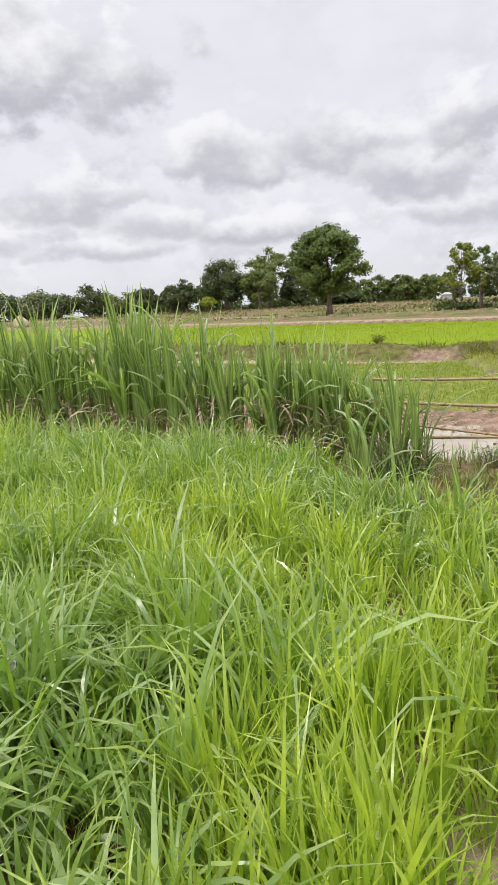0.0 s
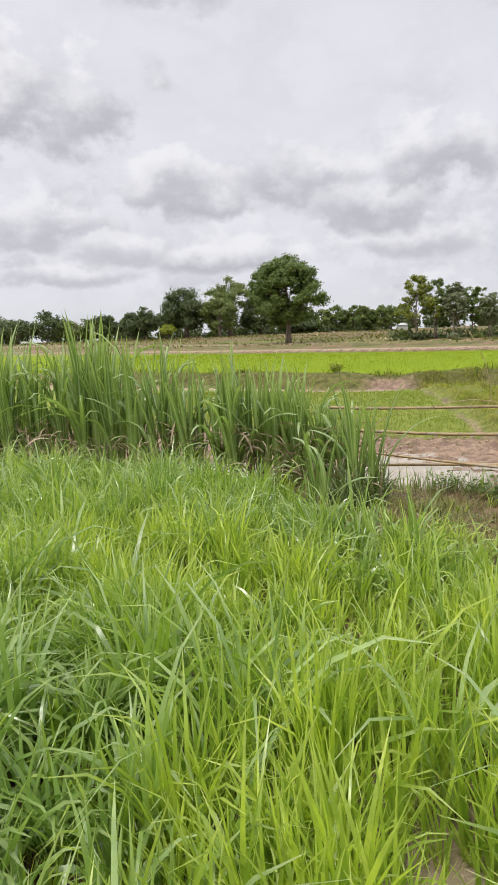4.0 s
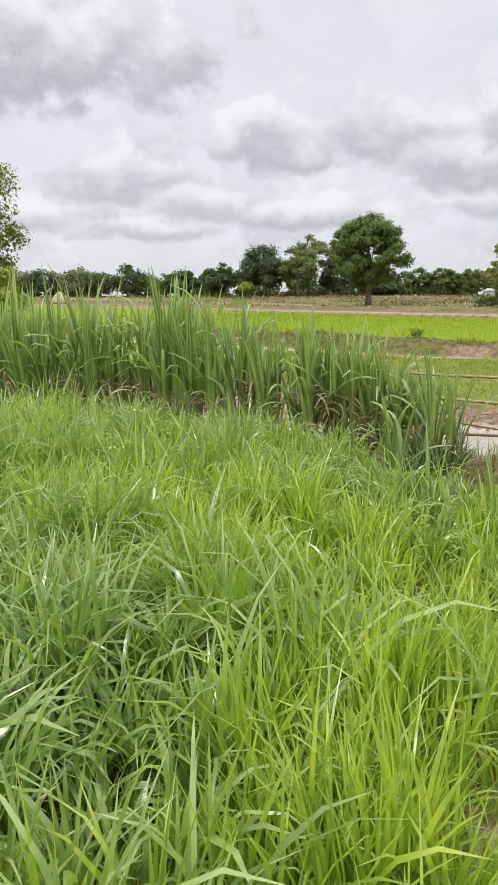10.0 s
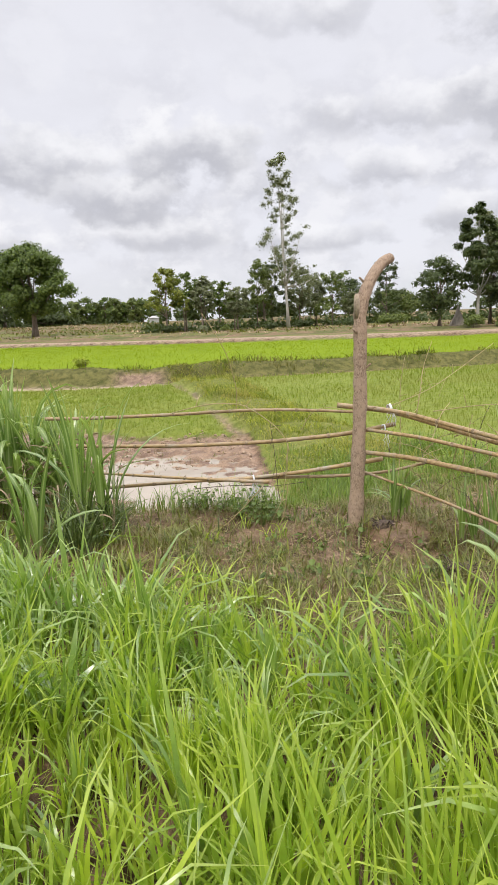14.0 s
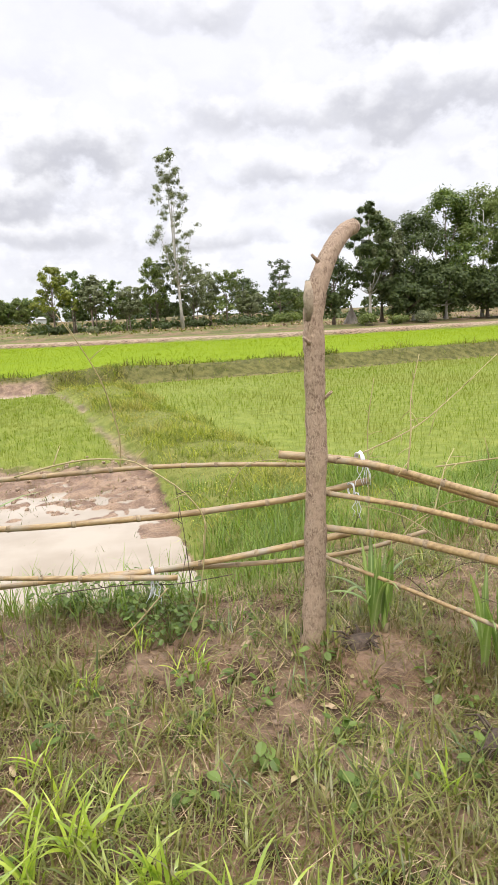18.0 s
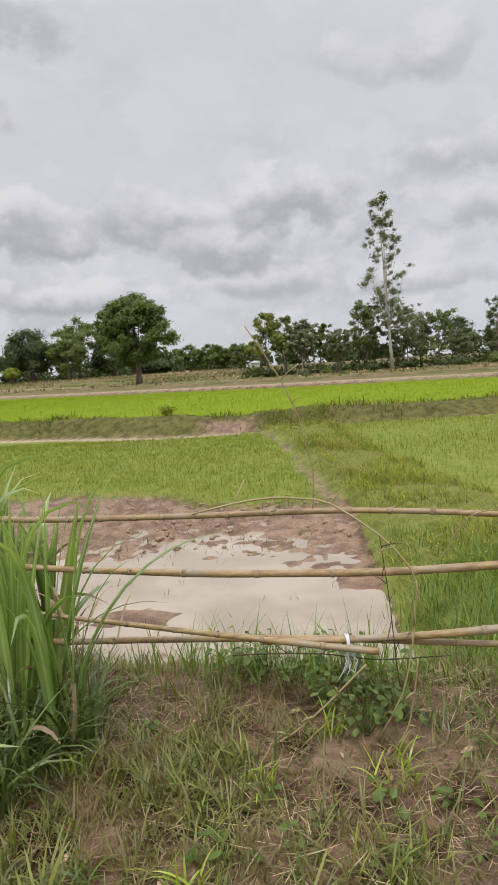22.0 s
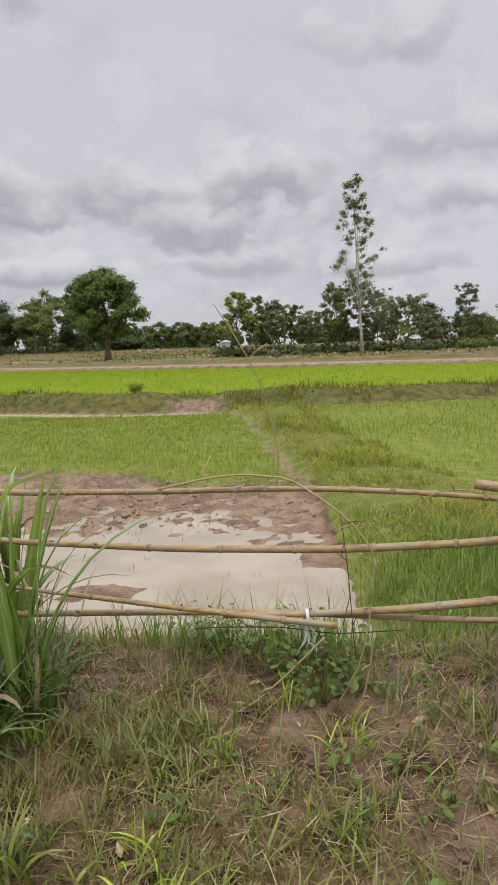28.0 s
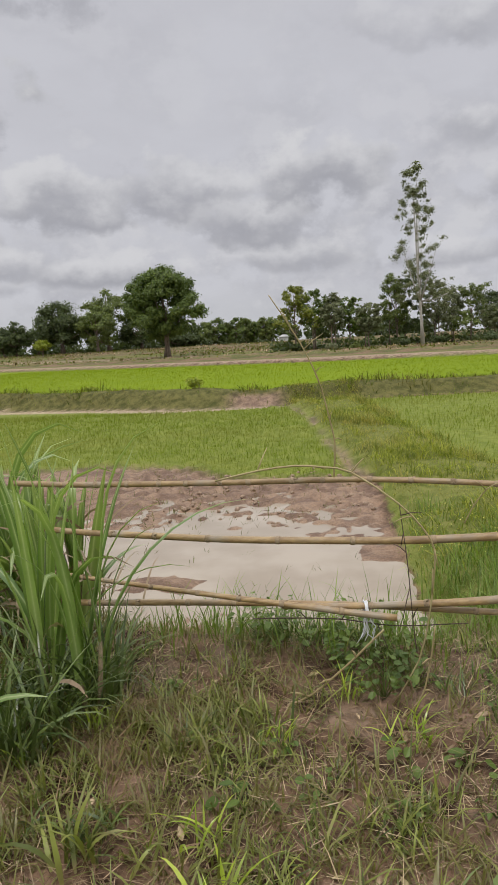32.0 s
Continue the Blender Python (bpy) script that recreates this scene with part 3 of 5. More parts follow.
def zone_masks(x, y):
    r, c, e = road_edge(x), cross_edge(x), bank_edge(x)
    a, b = bund_x(y)
    lim = lumps(x * 0.5, y * 0.5, 3.0)
    low = step(y, e + 0.35, e + 1.2)
    left = 1 - step(x, a - 0.2, a + 0.1)
    edge = np.interp(x, [-8, -3.2, -2, -1.4, 0.4], [8.2, 7.9, 7.4, 6.6, 5.9])
    mud = low * left * (1 - step(y, edge - 0.3, edge + 0.5))
    mud = np.maximum(mud, 0.18 * np.exp(-(((x - 3.4) / 1.0) ** 2 + ((y - 5.4) / 0.8) ** 2)) * step(x, 1.8, 2.4))
    mud = np.maximum(mud, np.exp(-((x + 0.8) / 0.8) ** 4) * step(y, c - 0.4, c - 0.1) * (1 - step(y, c + 0.55, c + 0.8)))
    furrow = np.exp(-((x - a + 0.10 + 0.06 * wobble(x, y, 2.5, 4.0)) / 0.10) ** 2) * np.clip(0.7 + 0.8 * wobble(x, y, 3.0, 1.0), 0.1, 1) * step(y, 4, 6) * (1 - step(y, 15.5, 16.8))
    mud = np.maximum(mud, 0.85 * furrow)
    on_bund = step(x, a - 0.1, a + 0.2) * (1 - step(x, b - 0.3, b + 0.1)) * (1 - step(y, 18, 19))
    cross = step(y, c - 0.2, c + 0.2) * (1 - step(y, c + 1.8, c + 2.4))
    green = step(y, edge - 0.2, edge + 0.6) * (1 - step(y, c - 0.3, c)) * (1 - 0.35 * on_bund)
    green = np.where(x > a, step(y, e + 0.6, e + 1.4) * (1 - step(y, c - 0.3, c)) * (1 - 0.35 * on_bund), green)
    green = green * (1 - 0.85 * furrow)
    cross = cross * (1 - np.exp(-((x + 0.8) / 0.8) ** 4) * (1 - step(y, c + 0.55, c + 0.8)))
    turf = np.maximum(cross, 0.55 * on_bund * step(y, 1.2, 2.4)) * 0.95
    lime = step(y, c + 1.9, c + 2.4) * (1 - step(y, r - 1.4, r - 0.9))
    dry = step(y, r + 1.5, r + 3)
    sand = step(y, r - 0.2, r + 0.3) * (1 - step(y, r + 1.9 + 0.5 * lim, r + 2.5 + 0.5 * lim)) * 0.6
    sand = np.maximum(sand, 0.8 * (step(y, c - 0.8 + 0.4 * lim, c - 0.5 + 0.4 * lim) * (1 - step(y, c - 0.1, c + 0.15))) * (1 - step(x, -0.1, 0.3)))
    sand = np.maximum(sand, 0.2 * np.clip(lumps(x * 1.6 + 4, y * 1.6, 9.0) * 3.0 - 0.3, 0, 1) * (1 - step(y, e - 0.2, e + 0.4)) * step(x + y, -2.2, -0.6))
    sand = np.maximum(sand, 0.3 * bare_earth(x, y))
    sand = np.maximum(sand, 0.9 * np.exp(-(((x + 1.66) / 0.5) ** 2 + ((y + 3.95) / 0.42) ** 2) ** 1.5))
    sand = np.maximum(sand, 0.5 * step(y, r + 22, r + 24) * (1 - step(y, r + 27, r + 29)) * (1 - step(x, -5, 5)))
    d = y - r + 0.6 * lim
    verge = step(d, -1.6, -1.2) * (1 - step(d, -0.5, -0.1)) + step(d, 2.6, 3.4) * (1 - step(d, 5.5, 7.0)) + 0.8 * step(d, 12, 13) * (1 - step(d, 17, 20)) + 0.7 * step(d, 31, 34) * (1 - step(d, 44, 48))
    verge = np.clip(verge, 0, 1) * np.clip(0.75 + 0.9 * wobble(x * 0.25, y, 0.5, 6.0), 0, 1)
    return {"zone_verge": verge, "zone_mud": mud, "zone_green": green, "zone_lime": lime, "zone_dry": dry, "zone_sand": sand, "zone_turf": turf}


def spaced(parts):
    return np.unique(np.concatenate([np.linspace(a, b, n) for a, b, n in parts]))


def make_ground():
    xs = spaced([(-3000, -300, 8), (-300, -40, 24), (-40, -9, 50), (-9, -3.5, 40), (-3.5, 3.0, 145), (3.0, 12, 46), (12, 50, 44), (50, 300, 24), (300, 3000, 8)])
    ys = spaced([(-3000, -60, 8), (-60, -6, 20), (-6, -2.5, 24), (-2.5, 7.5, 200), (7.5, 28, 130), (28, 80, 70), (80, 200, 60), (200, 600, 20), (600, 3500, 10)])
    X, Y = np.meshgrid(xs, ys)
    v = np.stack([X, Y, ground_z(X, Y)], -1).reshape(-1, 3)
    nx, ny = len(xs), len(ys)
    i = (np.arange(ny - 1)[:, None] * nx + np.arange(nx - 1)).reshape(-1)
    q = np.stack([i, i + 1, i + nx + 1, i + nx], -1)
    me = smooth(mesh_of("ground", v, q, SOIL))
    for name, val in zone_masks(X.ravel(), Y.ravel()).items():
        me.attributes.new(name, "FLOAT", "POINT").data.foreach_set("value", np.clip(val, 0, 1).astype(np.float32))
    tagged(new("ground", me), "brown bank soil, wet mud, green paddies and a sandy track", "ground", kind="structure")


make_ground()
WATER_Z = -0.415


def make_water():
    bm = bmesh.new()
    bmesh.ops.create_grid(bm, x_segments=12, y_segments=12, size=0.5)
    for v in bm.verts:
        v.co = Vector((-5.0 + v.co.x * 10.6, 5.2 + v.co.y * 9.0, WATER_Z))
    me = bpy.data.meshes.new("water")
    bm.to_mesh(me)
    bm.free()
    me.materials.append(WATER)
    tagged(new("water", me), "still muddy beige pond water reflecting clouds", "water", kind="structure")


make_water()


# ---- trees ----
def make_tree(name, label, at, height, spread, low, leaf_mat, leaves, leaf, seed, bark=BARK, trunk_r=0.25, blobs=34, blob_r=0.24, lean=(0, 0), flat=1.0, group="", shape="dome", stems=1, fill=0.4, rough=1.0):
    """A tree: tapered trunk with limbs, and a crown of many small leaves held in rounded sprays round the limbs' ends."""
    rng = np.random.default_rng(seed)
    x, y = at
    height, spread, blobs, leaf = height * 1.05, spread * 1.18, int(blobs * 1.5), leaf * 0.88
    z0 = float(ground_z(x, y)) - 0.05
    tree = thing(name, (x, y, z0), label, "tree", group)
    zc, half = (low + height) / 2, (height - low) / 2
    ph = rng.uniform(0, 6.28, 4)
    cs = []
    while len(cs) < blobs:
        p = rng.uniform(-1, 1, 3)
        r = np.linalg.norm(p)
        if r > 1 or r < 0.2:
            continue
        p *= r ** -0.35
        if shape == "column":
            p[2] = rng.uniform(-1, 1)
        a = math.atan2(p[1], p[0])
        if shape == "dome":
            k = 1.0 if p[2] < 0.0 else 1.0 - 0.30 * p[2] ** 2
        elif shape == "column":
            k = (1.5 if p[2] < 0.0 else 0.75) + 0.22 * math.sin(6.5 * p[2] + seed)
        elif shape == "cone":
            k = 1.05 - 0.6 * (p[2] + 1) / 2
        else:
            k = 1.0
        k *= 1 + rough * (0.16 * math.sin(2 * a + ph[0]) + 0.12 * math.sin(3 * a + 4 * p[2] + ph[1]) + 0.10 * math.sin(6 * p[2] + ph[2]))
        br = blob_r * spread * rng.uniform(0.45, 1.2)
        k *= max(0.2, 1 - br / spread * 0.85)
        f = (p[2] + 1) / 2
        cs.append((p[0] * spread * k + lean[0] * f * height, p[1] * spread * k * flat + lean[1] * f * height, zc + p[2] * max(half - br * 0.8, half * 0.3), br))
    cs = np.array(cs)
    n = int(leaves * 1.15)
    which = rng.choice(len(cs), n, p=cs[:, 3] ** 2 / (cs[:, 3] ** 2).sum())
    d = rng.normal(size=(n, 3))
    d[:, 2] += 0.25
    d /= np.linalg.norm(d, axis=1)[:, None]
    rad = cs[which, 3] * rng.uniform(0, 1, n) ** fill * (1 + 0.22 * rng.normal(size=n).clip(-1.5, 1.8))
    pos = cs[which, :3] + d * rad[:, None] * np.array([1, 1, 0.72])
    loose = rng.random(n) < 0.10
    pos = np.where(loose[:, None], pos + rng.normal(size=(n, 3)) * (cs[which, 3] * 0.14)[:, None], pos)
    core = pos - np.array([lean[0] * height * 0.5, lean[1] * height * 0.5, zc])
    core /= np.maximum(np.linalg.norm(core, axis=1), 0.01)[:, None]
    outward = d + 0.5 * core + np.array([0, 0, 0.25])
    outward /= np.linalg.norm(outward, axis=1)[:, None]
    v, q = leaf_cards(pos, leaf * rng.uniform(0.55, 1.35, n), rng, outward=outward)
    child("crown", mesh_of("crown", v, q, leaf_mat), tree)
    tubes = []
    for s in range(stems):
        ox, oy = (0, 0) if stems == 1 else (rng.uniform(-0.5, 0.5) * spread * 0.6, rng.uniform(-0.3, 0.3) * spread)
        top = low + (height - low) * (0.8 if stems == 1 else rng.uniform(0.4, 0.8))
        pts = [(ox + lean[0] * top * f + rng.normal() * trunk_r * 0.4 * f, oy + lean[1] * top * f + rng.normal() * trunk_r * 0.4 * f, top * f) for f in np.linspace(0, 1, 8)]
        rr = trunk_r if stems == 1 else trunk_r * rng.uniform(0.5, 1.0)
        tubes.append(tube_arrays(pts, [rr * (1.45 if i == 0 else 1.0 - 0.8 * i / 7) for i in range(8)], 8, 0.08, rng))
        for j in rng.choice(len(cs), min(len(cs), 12 if stems == 1 else 4), replace=False):
            i = min(6, max(2, int((cs[j, 2] / top) * 7 * 0.6)))
            a, b = Vector(pts[i]), Vector(cs[j, :3])
            mid = a.lerp(b, 0.5) + Vector((0, 0, -0.06 * (b - a).length))
            r0 = rr * (1 - 0.8 * i / 7) * 0.6
            tubes.append(tube_arrays([a, mid, b], [r0, r0 * 0.6, r0 * 0.2], 6))
    child("trunk", smooth(mesh_of("trunk", *joined(tubes), bark)), tree)
    return tree


def nearer(x, y, scale):
    """A place on the same bearing from the bank, closer by scale."""
    return -1.1 + (x + 1.1) * scale, -2.1 + (y + 2.1) * scale


make_tree("shade_tree", "lone round dense green tree in the fields", (-12.2, 97.2), 12.9, 5.2, 1.8, LEAF_A, 38000, 0.28, 11, trunk_r=0.42, blobs=100, blob_r=0.2, rough=0.4)
make_tree("eucalyptus_tree", "very tall slender sparse tree with a pale trunk", (22.6, 86.8), 22.2, 2.3, 4.4, LEAF_E, 12500, 0.17, 12, BARK_PALE, 0.22, 90, 0.27, (-0.046, 0), shape="column", fill=0.9)
make_tree("broadleaf_tree", "large green tree standing beyond a cane row", (-37.4, 36), 16.0, 5.9, 0.6, LEAF_F, 34000, 0.21, 13, trunk_r=0.45, blobs=110, blob_r=0.2, shape="full")
make_tree("bamboo_bush", "yellow-green bushy bamboo clump below a large tree", (-31.2, 33.5), 4.4, 2.6, 0.0, LEAF_C, 7000, 0.17, 14, trunk_r=0.06, blobs=26, blob_r=0.27, stems=7)
# trees behind the lone one
make_tree("broad_tree", "dark broad tree at the edge of the fields", (-42.6, 154), 12.2, 6.6, 0.3, LEAF_D, 9000, 0.45, 21, trunk_r=0.5, blobs=46)
make_tree("broad_tree", "high rounded tree with an airy crown", (-33.0, 160), 14.2, 5.8, 3, LEAF_B, 6500, 0.42, 22, trunk_r=0.5, blobs=40, fill=0.55)
make_tree("broad_tree", "light green tree before darker ones", (-33.6, 150), 10.2, 4.4, 0.3, LEAF_B, 6500, 0.40, 23, trunk_r=0.35, blobs=34)
make_tree("broad_tree", "dark tree behind the lone one", (-25.5, 162), 9.8, 6.0, 0.2, LEAF_D, 6000, 0.45, 24, trunk_r=0.4, blobs=36)
make_tree("broad_tree", "dark low tree behind the lone one", (-15.5, 166), 3.6, 5.0, 0.1, LEAF_D, 4500, 0.45, 25, trunk_r=0.3, blobs=28)
make_tree("broad_tree", "dark low tree at the group's end", (-50.0, 160), 6.4, 4.6, 0.1, LEAF_D, 4500, 0.45, 27, trunk_r=0.3, blobs=28)
make_tree("small_round_tree", "small light green ball-shaped tree", (-44.0, 143), 3.6, 1.9, 0.9, LEAF_C, 2200, 0.26, 26, trunk_r=0.15, blobs=20, blob_r=0.3)
HEDGE = [(-100, 150, 5.4, 5.5, LEAF_D), (-91, 152, 5.9, 5.2, LEAF_E), (-84, 150, 4.8, 5.5, LEAF_D), (-76.5, 150, 6.2, 5.0, LEAF_D), (-70, 152, 4.4, 5, LEAF_B), (-108, 152, 5.2, 6, LEAF_B), (-66.0, 158, 3.4, 4.5, LEAF_B), (-62.5, 150, 5.2, 3.6, LEAF_D), (-55.5, 152, 5.2, 3.6, LEAF_D), (-52.0, 150, 6.6, 3.4, LEAF_D), (-118, 155, 6, 6.5, LEAF_D), (-128, 158, 7, 7, LEAF_B)]
for k, (tx, ty, th, ts, mt) in enumerate(HEDGE):
    make_tree("field_tree", "distant green tree in a hedge line", (tx, ty), th + 1.7, ts, 0.0, mt, 3200, 0.42, 40 + k, trunk_r=0.25, blobs=28, blob_r=0.26, group="distant hedge trees")
for k in range(8):
    make_tree("field_tree", "distant small green tree in a row", (-9.5 + k * 2.3, 166 + (k % 3)), 6.3 + 0.8 * math.sin(k * 2.1), 2.3, 0.2, (LEAF_B, LEAF_A)[k % 2], 1800, 0.40, 60 + k, trunk_r=0.15, blobs=20, blob_r=0.3, group="distant tree row")
# woodland round the tall tree
WOOD = [(8.3, 118, 10.6, 2.9, LEAF_F, 2.2), (12.2, 121, 10.2, 2.5, LEAF_A, 2.0), (15.3, 119, 9.4, 2.5, LEAF_E, 1.6), (18.6, 122, 8.6, 2.3, LEAF_A, 1.4), (21.6, 119, 7.8, 2.2, LEAF_E, 1.0), (26.4, 121, 12.9, 2.8, LEAF_B, 1.2), (29.2, 124, 11.4, 2.6, LEAF_D, 1.0), (34.2, 122, 11.8, 2.5, LEAF_E, 1.2), (37.6, 124, 9.8, 3.2, LEAF_E, 1.0), (41.2, 123, 9.9, 3.2, LEAF_B, 0.8), (45.3, 121, 6.2, 2.3, LEAF_E, 0.4), (48.6, 134, 9.6, 4.0, LEAF_D, 0.8), (52.9, 124, 11.6, 3.0, LEAF_D, 0.4), (57.8, 134, 6.6, 3.2, LEAF_B, 0.4), (62.5, 136, 6.0, 3.4, LEAF_B, 0.4)]
for k, (tx, ty, th, ts, mt, lo) in enumerate(WOOD):
    make_tree("wood_tree", "slim green tree at the field's far edge", nearer(tx, ty, 0.76), th * 0.76 + 0.35, ts * 0.80, lo + 0.6, mt, 3800, 0.23, 80 + k, trunk_r=0.13, blobs=60, blob_r=0.2, shape=("column", "full", "cone")[k % 3], stems=1 + k % 3, group="trees round the tall pale one", fill=0.5)
# grove on the far side of the paddies
GROVE = [(58.8, 112, 12.0, 3.6, LEAF_D, 1.5), (65.5, 110, 20.0, 2.7, LEAF_D, 5.5), (70.5, 114, 20.4, 3.6, LEAF_E, 4.0), (76.5, 112, 19.6, 5.0, LEAF_D, 1.0), (84.0, 112, 24.0, 5.6, LEAF_A, 0.5), (91.5, 110, 24.0, 5.4, LEAF_B, 1.0), (98.5, 108, 27.8, 6.0, LEAF_A, 1.0), (107.0, 106, 26.0, 6.5, LEAF_B, 1.0), (72.5, 108, 8.0, 4.0, LEAF_D, 0.5), (80.5, 107, 10.0, 5.0, LEAF_D, 0.5), (89.5, 106, 9.0, 5.0, LEAF_D, 0.5), (98.0, 103, 9.0, 5.0, LEAF_D, 0.5)]
for k, (tx, ty, th, ts, mt, lo) in enumerate(GROVE):
    make_tree("grove_tree", "tall dark green tree in a dense grove", nearer(tx, ty, 0.5), th * 0.5 + 0.75, ts * 0.68, lo * 0.4, mt, 11500 if th > 15 else 5200, 0.21, 120 + k, (BARK, BARK_PALE)[k % 2], 0.16, 44, 0.24, group="grove trees", shape=("dome", "full")[k % 2])
SHRUBS = [(62.5, 106, 2.6, 2.2, LEAF_B, 0.5), (67.5, 104, 2.2, 2.0, LEAF_B, 0.5), (73, 103, 2.6, 1.8, LEAF_E, 0.5), (33.0, 116, 1.6, 1.4, LEAF_D, 0.76), (40.5, 112, 1.4, 2.6, LEAF_D, 0.76), (50.5, 116, 1.6, 3.0, LEAF_B, 0.76), (14, 112, 1.3, 1.0, LEAF_E, 0.76), (26, 112, 1.5, 1.0, LEAF_D, 0.76), (18, 113, 1.2, 0.9, LEAF_B, 0.76), (8.6, 117, 1.5, 1.2, LEAF_D, 0.76)]
for k, (bx, by, bh, bs, mt, sc) in enumerate(SHRUBS):
    make_tree("shrub", "low green shrub at the field's edge", nearer(bx, by, sc), bh * sc, bs * sc, 0.0, mt, 1100, 0.3 * sc, 150 + k, trunk_r=0.05, blobs=14, blob_r=0.35, stems=4, group="field shrubs")
for k, (bx, off, bh, bs) in enumerate([(-2.6, 1.3, 0.42, 0.36), (-6.4, 1.5, 0.25, 0.22), (9.6, 1.1, 0.25, 0.22)]):
    by = float(cross_edge(bx)) + off
    make_tree("bund_bush", "small leafy bush on a paddy bund", (bx, by), bh, bs, 0.0, LEAF_C, 260, 0.07, 170 + k, trunk_r=0.012, blobs=9, blob_r=0.4, stems=4, group="bund bushes")


def make_far_woods():
    """The wooded horizon behind the fields: many clumps of leaves, too far to tell trees apart."""
    rng = np.random.default_rng(9)
    pts, size = [], []
    for k in range(230):
        x = -330 + 3.2 * k + rng.normal() * 2
        y = 235 + 25 * math.sin(k * 0.37) + rng.normal() * 6
        h = 6.5 + 2.0 * math.sin(k * 0.9) + 1.5 * math.sin(k * 2.3) + rng.uniform(-1, 1)
        n = 170
        d = rng.normal(size=(n, 3))
        d /= np.linalg.norm(d, axis=1)[:, None]
        pts.append(np.array([x, y, float(ground_z(x, y)) + h * 0.42]) + d * np.array([3.6, 3.0, h * 0.55]) * rng.uniform(0.3, 1, (n, 1)) ** 0.4)
    far = np.concatenate(pts)
    low = []
    for k in range(150):
        x = -62 + 0.92 * k + rng.normal()
        y = (97 if x > 4 else 168) + rng.normal() * 3
        h = 1.1 + 0.7 * math.sin(k * 0.8) + rng.uniform(-0.5, 0.8)
        low.append(np.array([x, y, float(ground_z(x, y)) + h * 0.4]) + rng.normal(size=(60, 3)) * np.array([0.8, 0.8, h * 0.3]))
    low = np.concatenate(low)
    pts = np.concatenate([far, low])
    size = np.concatenate([rng.uniform(0.7, 1.4, len(far)), rng.uniform(0.3, 0.6, len(low))])
    v, q = leaf_cards(pts, size, rng)
    tagged(new("far_woods", mesh_of("far_woods", v, q, LEAF_D)), "dark wooded horizon beyond the fields", "woods", kind="stuff")


make_far_woods()


def make_far_scrub():
    """Rough grass and low growth on the dry land behind the track."""
    rng = np.random.default_rng(10)
    for name, mat, n, seed in (("far_scrub", BUND, 26000, 3.0), ("far_stubble", STRAW, 16000, 8.0)):
        x, d = rng.uniform(-95, 75, n), rng.uniform(0.04, 1, n) ** 0.8 * 95 + 4
        keep = rng.random(n) < np.clip(0.5 + 1.6 * wobble(x, d * 2.5, 0.16, seed), 0.02, 1)
        x, d = x[keep], d[keep]
        y = road_edge(x) + d
        b = np.stack([x, y, ground_z(x, y) - 0.03], -1)
        m = len(b)
        v, q, al = blades(b, rng.uniform(0.15, 0.5, m), rng.uniform(0.10, 0.3, m), rng.uniform(0, 6.28, m), rng.uniform(0.1, 0.8, m), rng.uniform(0, 0.8, m), 3)
        tagged(new(name, mesh_of(name, v, q, mat, al)), "rough dry grass and low scrub behind the track", "scrub", kind="stuff")


make_far_scrub()


def make_straw(name, label, cat, at, r, h, mat, power):
    rng = np.random.default_rng(5)
    x, y = at
    ob = thing(name, (x, y, float(ground_z(x, y)) - 0.05), label, cat)
    pts = [(0, 0, h * f) for f in np.linspace(0, 1, 9)]
    child("straw", tube_mesh("straw", pts, [r * max(0.04, (1 - f ** power)) for f in np.linspace(0, 1, 9)], mat, 18, 0.08, rng), ob)
    base = np.stack([r * np.cos(np.linspace(0, 6.28, 160)), r * np.sin(np.linspace(0, 6.28, 160)), np.full(160, 0.0)], -1)
    v, q, al = blades(base, rng.uniform(0.2, 0.6, 160), np.full(160, 0.05), rng.uniform(0, 6.28, 160), rng.uniform(0.1, 0.9, 160), rng.uniform(0, 0.6, 160), 3)
    child("loose_straw", mesh_of("loose_straw", v, q, STRAW, al), ob)


make_straw("haystack", "domed pale straw stack in a field", "haystack", (-71.5, 110), 1.6, 2.3, STACK, 2.5)
make_straw("thatch_stack", "grey pointed thatch stack before the grove", "haystack", nearer(64.2, 115, 0.5), 0.95, 2.1, THATCH, 0.8)


def make_house():
    x, y = 8.5, 156
    ob = thing("farmhouse", (x, y, float(ground_z(x, y))), "small pale farmhouse far off behind trees", "house")
    bm = bmesh.new()
    bmesh.ops.create_cube(bm, size=1, matrix=Matrix.Translation((0, 0, 0.55)) @ Matrix.Diagonal((2.2, 2, 1.1, 1)))
    part("wall", bm, PALE_WALL, ob)
    bm = bmesh.new()
    bmesh.ops.create_cone(bm, cap_ends=True, segments=4, radius1=1.75, radius2=0.5, depth=0.5, matrix=Matrix.Translation((0, 0, 1.33)) @ Matrix.Rotation(math.pi / 4, 4, "Z"))
    part("roof", bm, PALE_WALL, ob)


make_house()


# ---- fence ----
def curve_pts(rows, n=26):
    """A smooth line through a few places."""
    P = [Vector(r) for r in rows]
    P = [P[0] * 2 - P[1]] + P + [P[-1] * 2 - P[-2]]
    out = []
    for i in range(1, len(P) - 2):
        for k in range(max(2, n // (len(P) - 3))):
            t = k / max(2, n // (len(P) - 3))
            a, b, c, d = P[i - 1:i + 3]
            out.append(0.5 * ((2 * b) + (c - a) * t + (2 * a - 5 * b + 4 * c - d) * t * t + (3 * b - a - 3 * c + d) * t ** 3))
    return out + [P[-2]]


def fence_y(x):
    return 0.12 - 0.324 * (x - 0.05)


